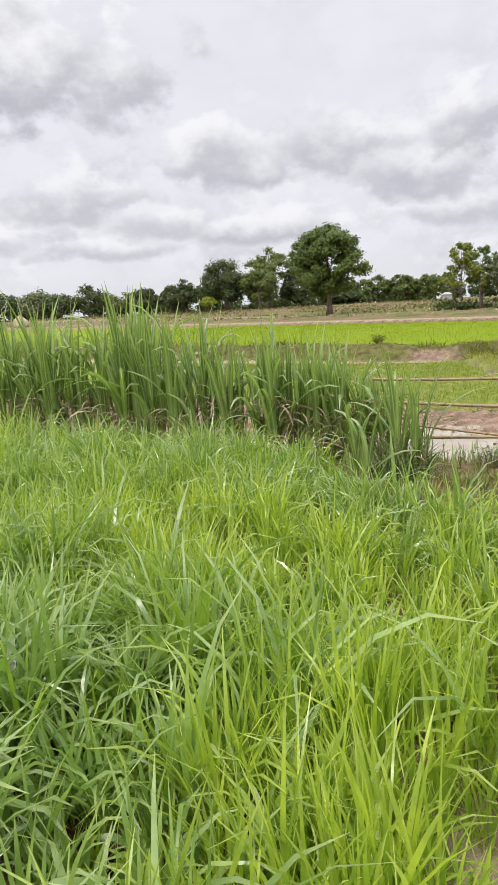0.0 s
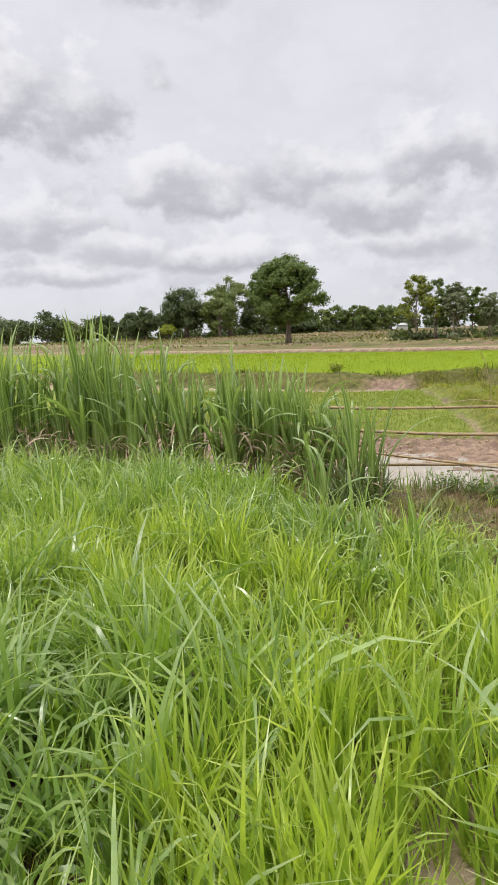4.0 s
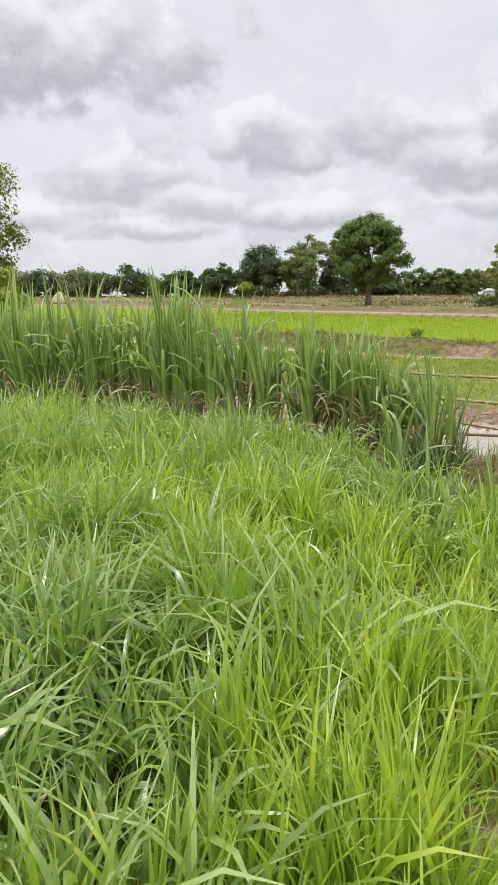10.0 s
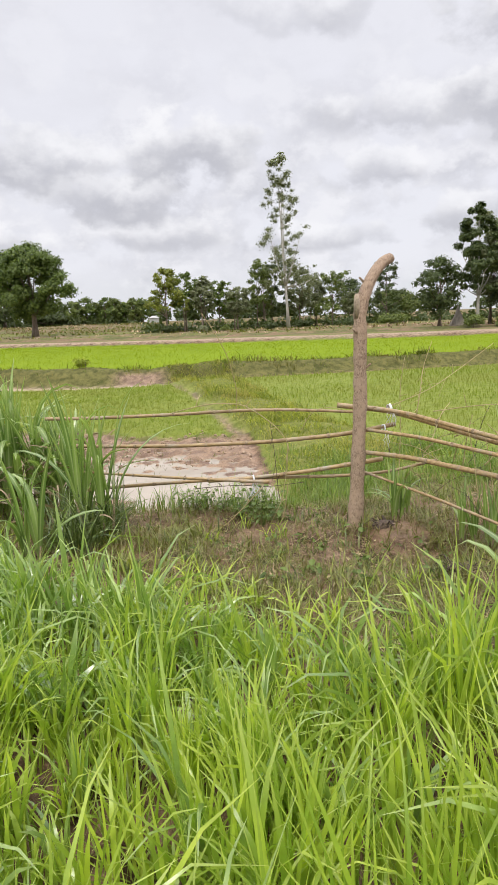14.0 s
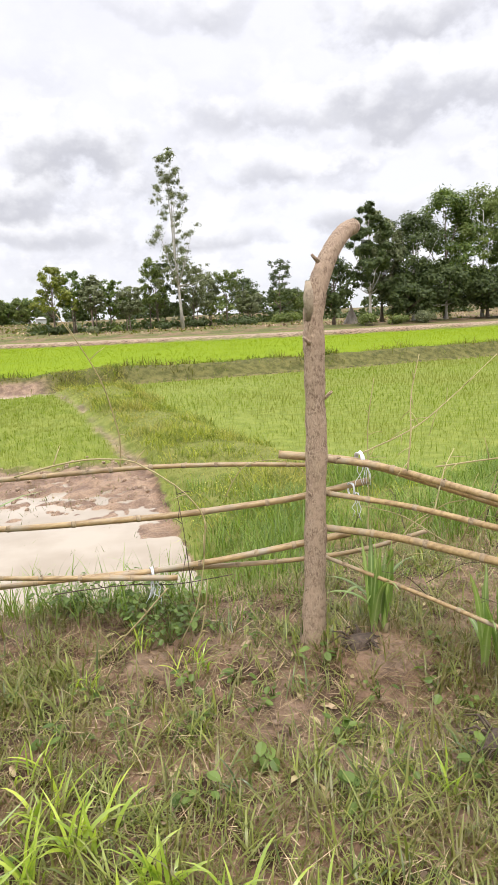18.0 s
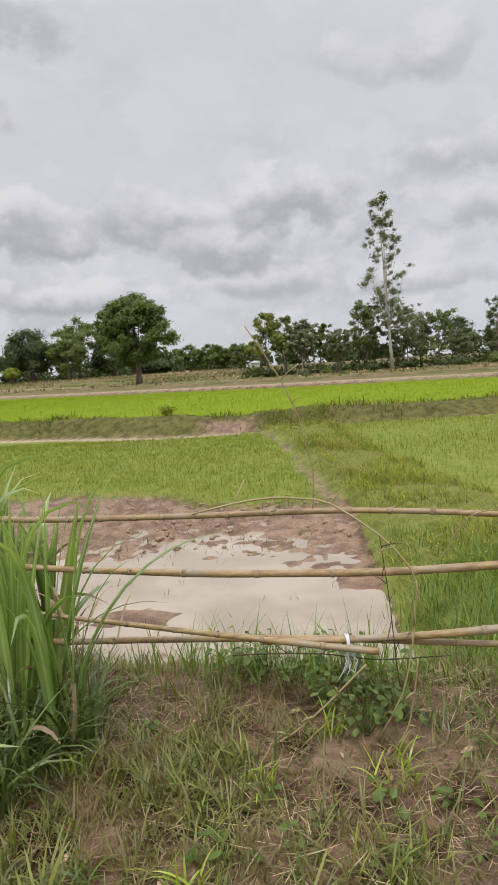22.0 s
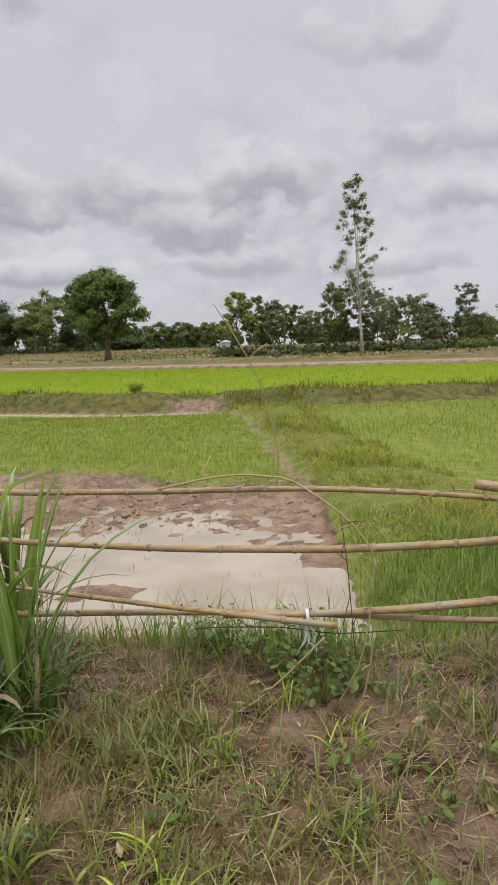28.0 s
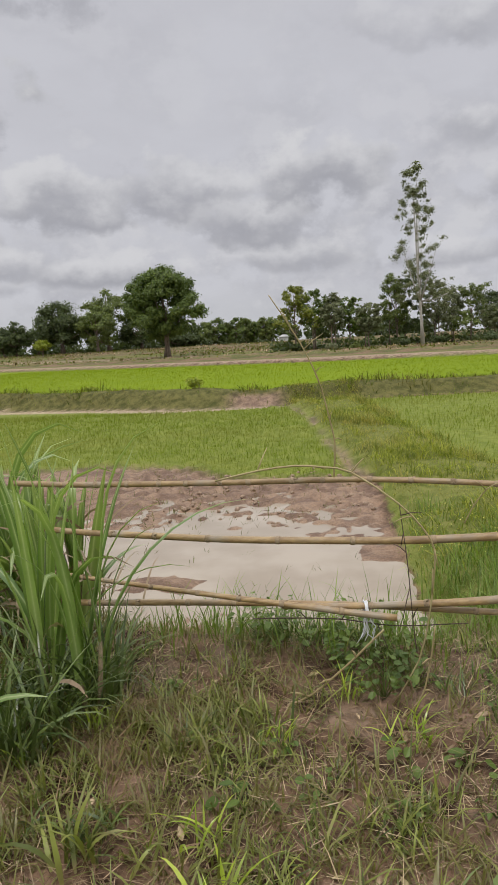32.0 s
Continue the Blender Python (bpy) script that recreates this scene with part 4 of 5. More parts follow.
def make_post():
    rng = np.random.default_rng(3)
    post = thing("fence_post", (0, 0, 0), "rough bark-covered bent branch fence post in the ground", "post")
    zs = np.linspace(-0.15, 1.50, 56)
    pts = [(np.interp(z, [-0.1, 0.4, 0.95, 1.45], [-0.005, 0.025, 0.055, 0.062]), np.interp(z, [0, 1.6], [0, 0.03]), z) for z in zs]
    rad = [np.interp(z, [-0.1, 0.05, 0.4, 1.0, 1.5], [0.072, 0.057, 0.049, 0.046, 0.044]) * (1 + 0.05 * math.sin(z * 15) + 0.035 * math.sin(z * 37)) for z in zs]
    arm = curve_pts([(0.065, 0.03, 1.53), (0.088, 0.037, 1.62), (0.122, 0.05, 1.70), (0.17, 0.073, 1.775), (0.225, 0.1, 1.838), (0.28, 0.125, 1.882), (0.335, 0.15, 1.905)], 36)
    pts += [tuple(p) for p in arm]
    rad += [0.045 - 0.010 * i / len(arm) for i in range(len(arm))]
    child("trunk", tube_mesh("trunk", pts, rad, POST_BARK, 20, 0.05, rng), post)
    child("cut_face", tube_mesh("cut_face", [(0.333, 0.149, 1.904), (0.341, 0.153, 1.909)], [0.033, 0.032], POST_CUT, 16), post, "sawn pale wood face")
    child("stub", tube_mesh("stub", [(0.045, 0.02, 1.50), (0.036, 0.012, 1.60), (0.034, 0.010, 1.665)], [0.026, 0.022, 0.012], POST_CUT, 10, 0.1, rng), post, "pale broken side stub")
    for z, s in ((1.74, -1), (1.40, -1), (1.16, 1), (0.72, -1)):
        x = 0.11 if z > 1.6 else 0.06
        child("twig_stub", tube_mesh("twig_stub", [(x + s * 0.03, 0, z), (x + s * 0.065, -0.01, z + 0.03)], [0.010, 0.006], POST_BARK, 6), post)


make_post()


def make_pole(label, pts, r0, r1, seed, gap=0.22, parent_name="bamboo_rail"):
    """A bamboo rail: a slightly crooked pole with swollen nodes, each node ring a part."""
    rng = np.random.default_rng(seed)
    P = [Vector(p) for p in pts]
    seg = [(b - a).length for a, b in zip(P, P[1:])]
    total = sum(seg)

    def at(d):
        for a, b, s in zip(P, P[1:], seg):
            if d <= s or b is P[-1]:
                return a.lerp(b, d / s)
            d -= s

    n = max(16, int(total / 0.03))
    smooth_pts = []
    for i in range(n + 1):
        d = total * i / n
        p = sum((at(min(max(d + o, 0), total)) for o in (-0.12, -0.06, 0, 0.06, 0.12)), Vector()) / 5 if 0.15 < d < total - 0.15 else at(d)
        smooth_pts.append(p)
    org = smooth_pts[0].copy()
    rail = thing(parent_name, org, label, "fence rail", "bamboo fence rails")
    rad = [0.88 * (r0 + (r1 - r0) * i / n) for i in range(n + 1)]
    local = [p - org for p in smooth_pts]
    child("pole", tube_mesh("pole", local, rad, BAMBOO, 12, 0.012, rng), rail)
    d = rng.uniform(0.05, gap)
    while d < total - 0.04:
        i = int(d / total * n)
        way = (local[min(i + 1, n)] - local[max(i - 1, 0)]).normalized()
        c, r = local[i], rad[i]
        ring = child("node", tube_mesh("node", [c - way * 0.011, c - way * 0.004, c + way * 0.003, c + way * 0.010], [r * 1.02, r * 1.17, r * 1.13, r * 1.01], NODE_MAT, 12), rail)
        if rng.random() < 0.35:
            side = Vector((rng.normal(), rng.normal(), 1.2)).normalized()
            child("bud", tube_mesh("bud", [c + side * r * 0.9, c + side * (r * 1.8) + way * 0.01], [0.006, 0.002], NODE_MAT, 5), ring)
        d += gap * rng.uniform(0.8, 1.2)
    return rail


def left_pts(rows, off=0.0):
    return [(x, fence_y(x) + off, z) for x, z in rows]


make_pole("thin yellow-brown bamboo top rail behind the post", left_pts([(-2.15, 0.84), (-1.86, 0.835), (-1.2, 0.85), (-0.74, 0.868), (-0.56, 0.87), (-0.25, 0.86), (0.03, 0.84), (0.12, 0.835)], 0.02), 0.0155, 0.0115, 1, 0.15)
make_pole("stout bamboo middle rail tied at the post", left_pts([(-2.10, 0.64), (-1.89, 0.622), (-1.16, 0.612), (-0.52, 0.632), (0.01, 0.68), (0.33, 0.745)], 0.02), 0.0155, 0.0185, 2, 0.26)
make_pole("thin bamboo rail slanting down across another", left_pts([(-2.10, 0.455), (-1.91, 0.43), (-1.3, 0.383), (-0.73, 0.345), (-0.55, 0.335)], -0.01), 0.010, 0.0155, 3, 0.2)
make_pole("thick greyish bamboo lower rail behind the post", left_pts([(-0.98, 0.335), (-0.73, 0.352), (-0.31, 0.398), (-0.02, 0.445), (0.25, 0.49)], 0.03), 0.013, 0.0205, 4, 0.24)
make_pole("bamboo lowest rail above the pond's edge", left_pts([(-2.12, 0.275), (-1.93, 0.275), (-1.3, 0.32), (-0.73, 0.352), (-0.04, 0.36), (0.30, 0.385), (0.62, 0.47)], 0.055), 0.0165, 0.0125, 5, 0.22)
make_pole("pale thick bamboo end lying over the top rail", [(-0.045, 0.22, 0.885), (0.05, 0.18, 0.872), (0.2, 0.08, 0.86), (0.34, 0.02, 0.83), (0.62, -0.55, 0.735), (0.86, -1.2, 0.655), (1.05, -1.75, 0.60)], 0.022, 0.026, 6, 0.3)
make_pole("split bamboo top rail running along the corner", [(0.09, 0.09, 0.875), (0.3, -0.1, 0.855), (0.60, -0.70, 0.765), (0.85, -1.3, 0.70), (1.0, -1.7, 0.66)], 0.017, 0.019, 7, 0.28)
make_pole("thin bamboo rail of the corner fence", [(0.05, 0.07, 0.73), (0.35, -0.3, 0.705), (0.65, -0.85, 0.65), (1.02, -1.6, 0.59)], 0.014, 0.017, 8, 0.25)
make_pole("thick yellow bamboo rail of the corner fence", [(0.03, 0.075, 0.565), (0.3, -0.2, 0.555), (0.62, -0.75, 0.52), (1.02, -1.55, 0.46)], 0.018, 0.023, 9, 0.24)
make_pole("thin fallen bamboo stick slanting to the ground", [(0.07, 0.08, 0.42), (0.35, -0.35, 0.33), (0.6, -0.8, 0.24), (0.9, -1.35, 0.12)], 0.010, 0.012, 10, 0.3)


# ---- plants of the near bank ----
def scatter(rng, n, x0, x1, y0, y1, keep):
    x, y = rng.uniform(x0, x1, n), rng.uniform(y0, y1, n)
    k = keep(x, y) > rng.uniform(0, 1, n)
    return np.stack([x[k], y[k], ground_z(x[k], y[k]) - 0.01], -1)


def stuff(name, label, cat, v, q, al, mat):
    return tagged(new(name, mesh_of(name, v, q, mat, al)), label, cat, kind="stuff")


def tall_zone(x, y):
    """1 inside the tall grass, 0 on the bare bank."""
    edge = np.minimum(-2.42 - x, np.interp(x, [-10.5, -7.5, -5.5, -2.6, -2.0, -1.5], [2.65, 2.15, 1.85, 1.15, 0.66, -0.6]))
    return np.clip((edge + 0.25 * wobble(x, y, 2.3, 5.0) - y) / 0.5, 0, 1)


def bare_spot(x, y):
    """Trodden places where the tall grass is thin."""
    return 1 - 0.78 * np.exp(-(((x + 1.62) / 0.30) ** 2 + ((y + 4.0) / 0.22) ** 2) ** 1.5)


def dull_share(x, y):
    """How much of the tall grass is the broader blue-green kind."""
    back = step(y, -2.2, -0.9) * step(-x, 1.1, 1.9)
    side = step(-x - 2.65 - 0.38 * (y + 3.8), -0.25, 0.65)
    return np.clip(0.72 * np.maximum(back, side) + 0.5 * wobble(x, y, 1.5, 3.0) - 0.04, 0.04, 0.9)


def make_tall_grass():
    rng = np.random.default_rng(21)
    t = scatter(rng, 21500, -11, 2.6, -6.0, 4.2, lambda x, y: tall_zone(x, y) * np.clip(bare_spot(x, y), 0.04, 1) * np.where(x < -6, 0.55, 1.0) * np.clip(0.85 + 0.5 * wobble(x, y, 5.0, 9.0), 0.45, 1))
    dull = rng.random(len(t)) < dull_share(t[:, 0], t[:, 1])
    for name, label, mat, tufts in (("tall_grass", "dense bright lime green tall fodder grass", GRASS, t[~dull]), ("broad_grass", "blue-green broad-bladed grass with arching tips", GRASS_DULL, t[dull])):
        lime = mat is GRASS
        per = 10
        base = np.repeat(tufts, per, 0)
        n = len(base)
        a, r = rng.uniform(0, 6.283, n), np.abs(rng.normal(0, 0.022, n))
        base[:, 0] += np.cos(a) * r
        base[:, 1] += np.sin(a) * r
        patch = 0.5 + 0.5 * wobble(base[:, 0], base[:, 1], 1.9, 2.0)
        tuft_h = np.repeat(rng.uniform(0.6, 1.15, len(tufts)) * np.clip(0.95 + 0.45 * wobble(tufts[:, 0], tufts[:, 1], 8.0, 6.0), 0.5, 1.4), per)
        fade = np.clip(tall_zone(base[:, 0], base[:, 1]) + 0.25, 0.35, 1) * np.clip(0.35 + 0.65 * bare_spot(base[:, 0], base[:, 1]), 0.4, 1)
        length = (0.29 + 0.15 * patch + 0.20 * rng.uniform(0, 1, n) ** 2) * tuft_h * fade * (1.0 if lime else 1.15)
        arch = rng.random(n) < (0.36 if lime else 0.75)
        bend = np.where(arch, rng.uniform(0.9, 2.3, n) * (1.0 if lime else 1.15), rng.uniform(0.05, 0.55, n))
        power = np.where(arch, rng.uniform(1.5, 3.4 if lime else 2.6, n), 1.6)
        wide = rng.uniform(0.009, 0.019, n) if lime else rng.uniform(0.011, 0.024, n)
        wide = wide * np.where(rng.random(n) < 0.12, 1.5, 1.0) * np.where((base[:, 0] < -2.4) & (base[:, 1] < -3.2), 1.25, 1.0)
        v, q, al = ribbons(base, length, wide, a + rng.normal(0, 0.7, n), np.abs(rng.normal(0.08, 0.25, n)), bend, 5, power, rng.normal(0, 0.9, n))
        stuff(name, label, "grass", v, q, al, mat)
    # thatch below
    b = scatter(rng, 46000, -7, 2.5, -5.6, 1.6, lambda x, y: tall_zone(x, y) * np.clip(bare_spot(x, y) + 0.1, 0, 1) * 0.8)
    n = len(b)
    v, q, al = ribbons(b, rng.uniform(0.08, 0.26, n), rng.uniform(0.005, 0.012, n), rng.uniform(0, 6.28, n), rng.uniform(0.1, 0.9, n), rng.uniform(0.1, 1.2, n), 3)
    stuff("grass_undergrowth", "short green grass under taller blades", "grass", v, q, al, leaf_material("undergrowth_blade", (0.14, 0.23, 0.025), (0.40, 0.50, 0.07), (0.26, 0.30, 0.06), 0.8, 0.4, 0.4, 0.5))


make_tall_grass()


def bank_zone(x, y):
    return (1 - tall_zone(x, y)) * (1 - step(y, bank_edge(x) + 0.3, bank_edge(x) + 0.75)) * step(x + y, -3.4, -2.4)


def make_bank():
    rng = np.random.default_rng(22)
    patchy = lambda x, y: np.clip(0.78 + 1.0 * wobble(x, y, 3.4, 1.0) + 0.7 * wobble(x, y, 9.0, 2.0), 0.3, 1)
    t = scatter(rng, 31000, -3, 2.4, -2.6, 1.7, lambda x, y: bank_zone(x, y) * patchy(x, y) * (1 - 0.35 * bare_earth(x, y)))
    b = np.repeat(t, 5, 0)
    n = len(b)
    a, r = rng.uniform(0, 6.283, n), np.abs(rng.normal(0, 0.014, n))
    b[:, 0] += np.cos(a) * r
    b[:, 1] += np.sin(a) * r
    big = np.repeat(rng.uniform(0.5, 1.1, len(t)) + (rng.random(len(t)) < 0.14) * 0.8, 5)
    length = (rng.uniform(0.025, 0.09, n) + 0.09 * rng.uniform(0, 1, n) ** 3) * big
    v, q, al = ribbons(b, length, rng.uniform(0.0032, 0.008, n) * np.sqrt(big), a + rng.normal(0, 0.8, n), rng.uniform(0.15, 1.1, n), rng.uniform(0.0, 1.5, n), 3)
    stuff("bank_grass", "short patchy green grass on the trodden bank", "grass", v, q, al, SHORT)
    # thin dead stems, some lying, some still standing among the grass
    s = scatter(rng, 54000, -3, 2.6, -2.6, 1.6, lambda x, y: bank_zone(x, y) * (1.15 - 0.55 * patchy(x, y)))
    n = len(s)
    up = rng.random(n) < 0.2
    s[:, 2] += np.where(up, 0.0, rng.uniform(0.004, 0.035, n))
    v, q, al = ribbons(s, 0.025 + 0.15 * rng.uniform(0, 1, n) ** 2, rng.uniform(0.0015, 0.0048, n), rng.uniform(0, 6.28, n), np.where(up, rng.uniform(0.1, 0.8, n), rng.uniform(1.2, 1.6, n)), np.where(up, rng.uniform(0.2, 1.6, n), rng.uniform(-0.3, 0.3, n)), 3, twist=rng.normal(0, 1.0, n))
    v[:, 2] = np.maximum(v[:, 2], ground_z(v[:, 0], v[:, 1]) + 0.004)
    stuff("dry_litter", "dry straw and dead stems lying on the bank", "straw", v, q, al, STRAW)
    # lush grass on the slope by the water and along the bund's foot
    lush = lambda x, y: np.exp(-((y - bank_edge(x) - 0.05) / 0.3) ** 2) * np.interp(x, [-2.5, -1.2, -0.6, 0, 3], [0.35, 0.4, 0.7, 1, 1])
    g = scatter(rng, 64000, -3, 4.6, -0.4, 4.5, lambda x, y: np.maximum(lush(x, y), 0.75 * step(x, bund_x(y)[0] - 0.1, bund_x(y)[0] + 0.2) * step(y, 0.25, 0.7)) * (1 - step(y, 3.2, 4.5)))
    n = len(g)
    v, q, al = ribbons(g, rng.uniform(0.06, 0.26, n) * np.clip(0.75 + 1.0 * wobble(g[:, 0], g[:, 1], 4.0, 4.0) + 0.4 * wobble(g[:, 0], g[:, 1], 11.0, 2.0), 0.25, 1.7), rng.uniform(0.003, 0.009, n), rng.uniform(0, 6.28, n), rng.uniform(0.0, 0.5, n), rng.uniform(0.2, 1.9, n), 4)
    stuff("slope_grass", "lush green grass on the slope above the pond", "grass", v, q, al, leaf_material("slope_grass_blade", (0.055, 0.115, 0.016), (0.30, 0.41, 0.07), (0.15, 0.225, 0.042), 1.6, 0.38, 0.42, 0.45, (0.26, 0.32, 0.08)))


make_bank()


def make_tuft(at, seed, n, h0, h1, w, droop, mat, label):
    rng = np.random.default_rng(seed)
    x, y = at
    ob = thing("grass_tuft", (x, y, float(ground_z(x, y)) - 0.01), label, "grass", "grass tufts")
    b = np.stack([rng.normal(0, 0.035, n), rng.normal(0, 0.035, n), np.zeros(n)], -1)
    v, q, al = ribbons(b, rng.uniform(h0, h1, n), rng.uniform(0.6, 1.2, n) * w, rng.uniform(0, 6.28, n), rng.uniform(0.05, 0.6, n), rng.uniform(0.3, 1.7, n) * droop, 6, 1.6, rng.normal(0, 0.6, n))
    v[:, 2] = np.maximum(v[:, 2], 0.012)
    child("foliage", mesh_of("foliage", v, q, mat, al), ob)


for k, p in enumerate([(-1.84, 0.48), (-1.95, 0.35), (-1.74, 0.52), (-2.05, 0.50), (-1.86, 0.18), (-2.0, 0.1), (-1.8, 0.3), (-1.7, 0.36), (-1.93, 0.0), (-2.1, 0.2)]):
    make_tuft(p, 700 + k, 44, 0.22, 0.58, 0.012, 1.25, CUT_LEAF, "arching green grass tuft at the cane's foot")
for k, p in enumerate([(-1.15, -0.82), (-1.25, -0.66), (-0.98, -1.05), (-0.8, -1.25), (-1.1, -1.15), (-1.32, -0.9), (-0.62, -1.42), (-1.62, -0.45)]):
    make_tuft(p, 720 + k, 24, 0.10, 0.26, 0.015, 1.1, GRASS if k < 7 else SHORT, "bright broad-bladed grass tuft on the bank")


TUFTS = np.random.default_rng(740)
for k in range(26):
    p = (TUFTS.uniform(-1.95, 0.25), TUFTS.uniform(-1.15, 0.45))
    make_tuft(p, 741 + k, 16, 0.07, 0.19, 0.010, 1.1, (SHORT, GRASS, CUT_LEAF)[k % 3], ("short green grass tuft on the trodden bank", "bright yellow-green grass tuft on the bank", "dark green grass tuft on the trodden bank")[k % 3])


def make_paddies():
    rng = np.random.default_rng(23)

    def green_left(x, y):
        e = np.interp(x, [-8, -3.2, -2, -1.4, 0.4], [8.2, 7.9, 7.4, 6.6, 5.9])
        return step(y, e - 0.4, e + 1.0) * (1 - step(y, cross_edge(x) - 1.4, cross_edge(x) - 0.9)) * (1 - step(x, bund_x(y)[0] - 0.35, bund_x(y)[0] - 0.1))

    def green_right(x, y):
        return step(x, bund_x(y)[1] - 0.2, bund_x(y)[1] + 0.2) * step(y, 3.2, 5.2) * (1 - step(y, cross_edge(x) - 0.5, cross_edge(x) - 0.1)) * np.clip(0.8 + 0.5 * wobble(x, y, 0.8, 1), 0.15, 1)

    def field(name, label, n, x0, x1, y0, y1, keep, h0, h1, w, mat, grow=0.0, lie=0.5, rough=0.12):
        b = scatter(rng, n, x0, x1, y0, y1, keep)
        m = len(b)
        k = 1 + grow * np.clip(b[:, 1] - y0, 0, 60)
        hump = np.clip(0.85 + rough * wobble(b[:, 0], b[:, 1], 3.0, 4.0) + 0.6 * rough * wobble(b[:, 0], b[:, 1], 7.0, 2.0), 0.3, 2.2)
        v, q, al = blades(b, rng.uniform(h0, h1, m) * hump, w * k * rng.uniform(0.7, 1.3, m), rng.uniform(0, 6.28, m), rng.uniform(0.05, lie, m), rng.uniform(0, lie, m), 2)
        stuff(name, label, "rice", v, q, al, mat)

    field("paddy_rice", "young green rice in the wet paddy", 50000, -10, 0.6, 6, 18, green_left, 0.07, 0.17, 0.007, RICE, 0.045)
    field("paddy_rice", "pale green young rice beyond the bund", 60000, 1.8, 22, 3, 18.2, green_right, 0.08, 0.19, 0.008, RICE, 0.045)
    field("bright_rice", "vivid lime green rice seedlings behind the cross bund", 80000, -26, 42, 19, 70, lambda x, y: step(y, cross_edge(x) + 2.2, cross_edge(x) + 2.8) * (1 - step(y, road_edge(x) - 1.6, road_edge(x) - 1.2)), 0.10, 0.18, 0.016, RICE_BRIGHT, 0.045, 1.1)

    def on_bund(x, y):
        a, b = bund_x(y)
        return step(x, a - 0.05, a + 0.25) * (1 - step(x, b - 0.1, b + 0.3)) * step(y, 2.0, 3.2) * (1 - step(y, 19, 20))

    field("bund_grass", "rough grass and weeds on the long bund", 46000, -0.5, 3.4, 1.8, 20, on_bund, 0.05, 0.17, 0.011, BUND_LONG, 0.04, 0.8, 1.3)
    field("bund_grass", "rough grass on the cross bund", 60000, -14, 30, 16, 27, lambda x, y: step(y, cross_edge(x) + 0.1, cross_edge(x) + 0.5) * (1 - step(y, cross_edge(x) + 2.0, cross_edge(x) + 2.6)) * (1 - 0.9 * np.exp(-((x + 0.8) / 0.8) ** 4) * (1 - step(y, cross_edge(x) + 0.5, cross_edge(x) + 0.8))) * np.clip(0.75 + 0.5 * wobble(x, y, 1.2, 3), 0.1, 1), 0.08, 0.24, 0.026, BUND, 0.0, 0.9, 1.2)


make_paddies()


# ---- sugar cane ----
def cane_leaf_shapes():
    """Leaf shapes that the clumps share: upright blades, blades with a folded tip, and arching ones."""
    rng = np.random.default_rng(77)
    made = []
    for i in range(32):
        one = np.ones(1)
        if i < 12:
            bend, power = rng.uniform(0.05, 0.40), 2.0
        elif i < 22:
            bend, power = rng.uniform(1.3, 2.6), rng.uniform(3.0, 5.0)
        else:
            bend, power = rng.uniform(1.1, 2.2), rng.uniform(1.2, 2.0)
        v, q, al = ribbons(np.zeros((1, 3)), one, one * rng.uniform(0.042, 0.058), one * 0, one * 0.0, one * bend, 9, power, rng.uniform(-0.9, 0.9), 0.12)
        me = smooth(mesh_of("leaf", v, q, CANE, al))
        me.attributes.new("across", "FLOAT", "POINT").data.foreach_set("value", np.tile(np.array([0, 1, 0], np.float32), 10))
        made.append(me)
    return made


CANE_LEAVES = cane_leaf_shapes()


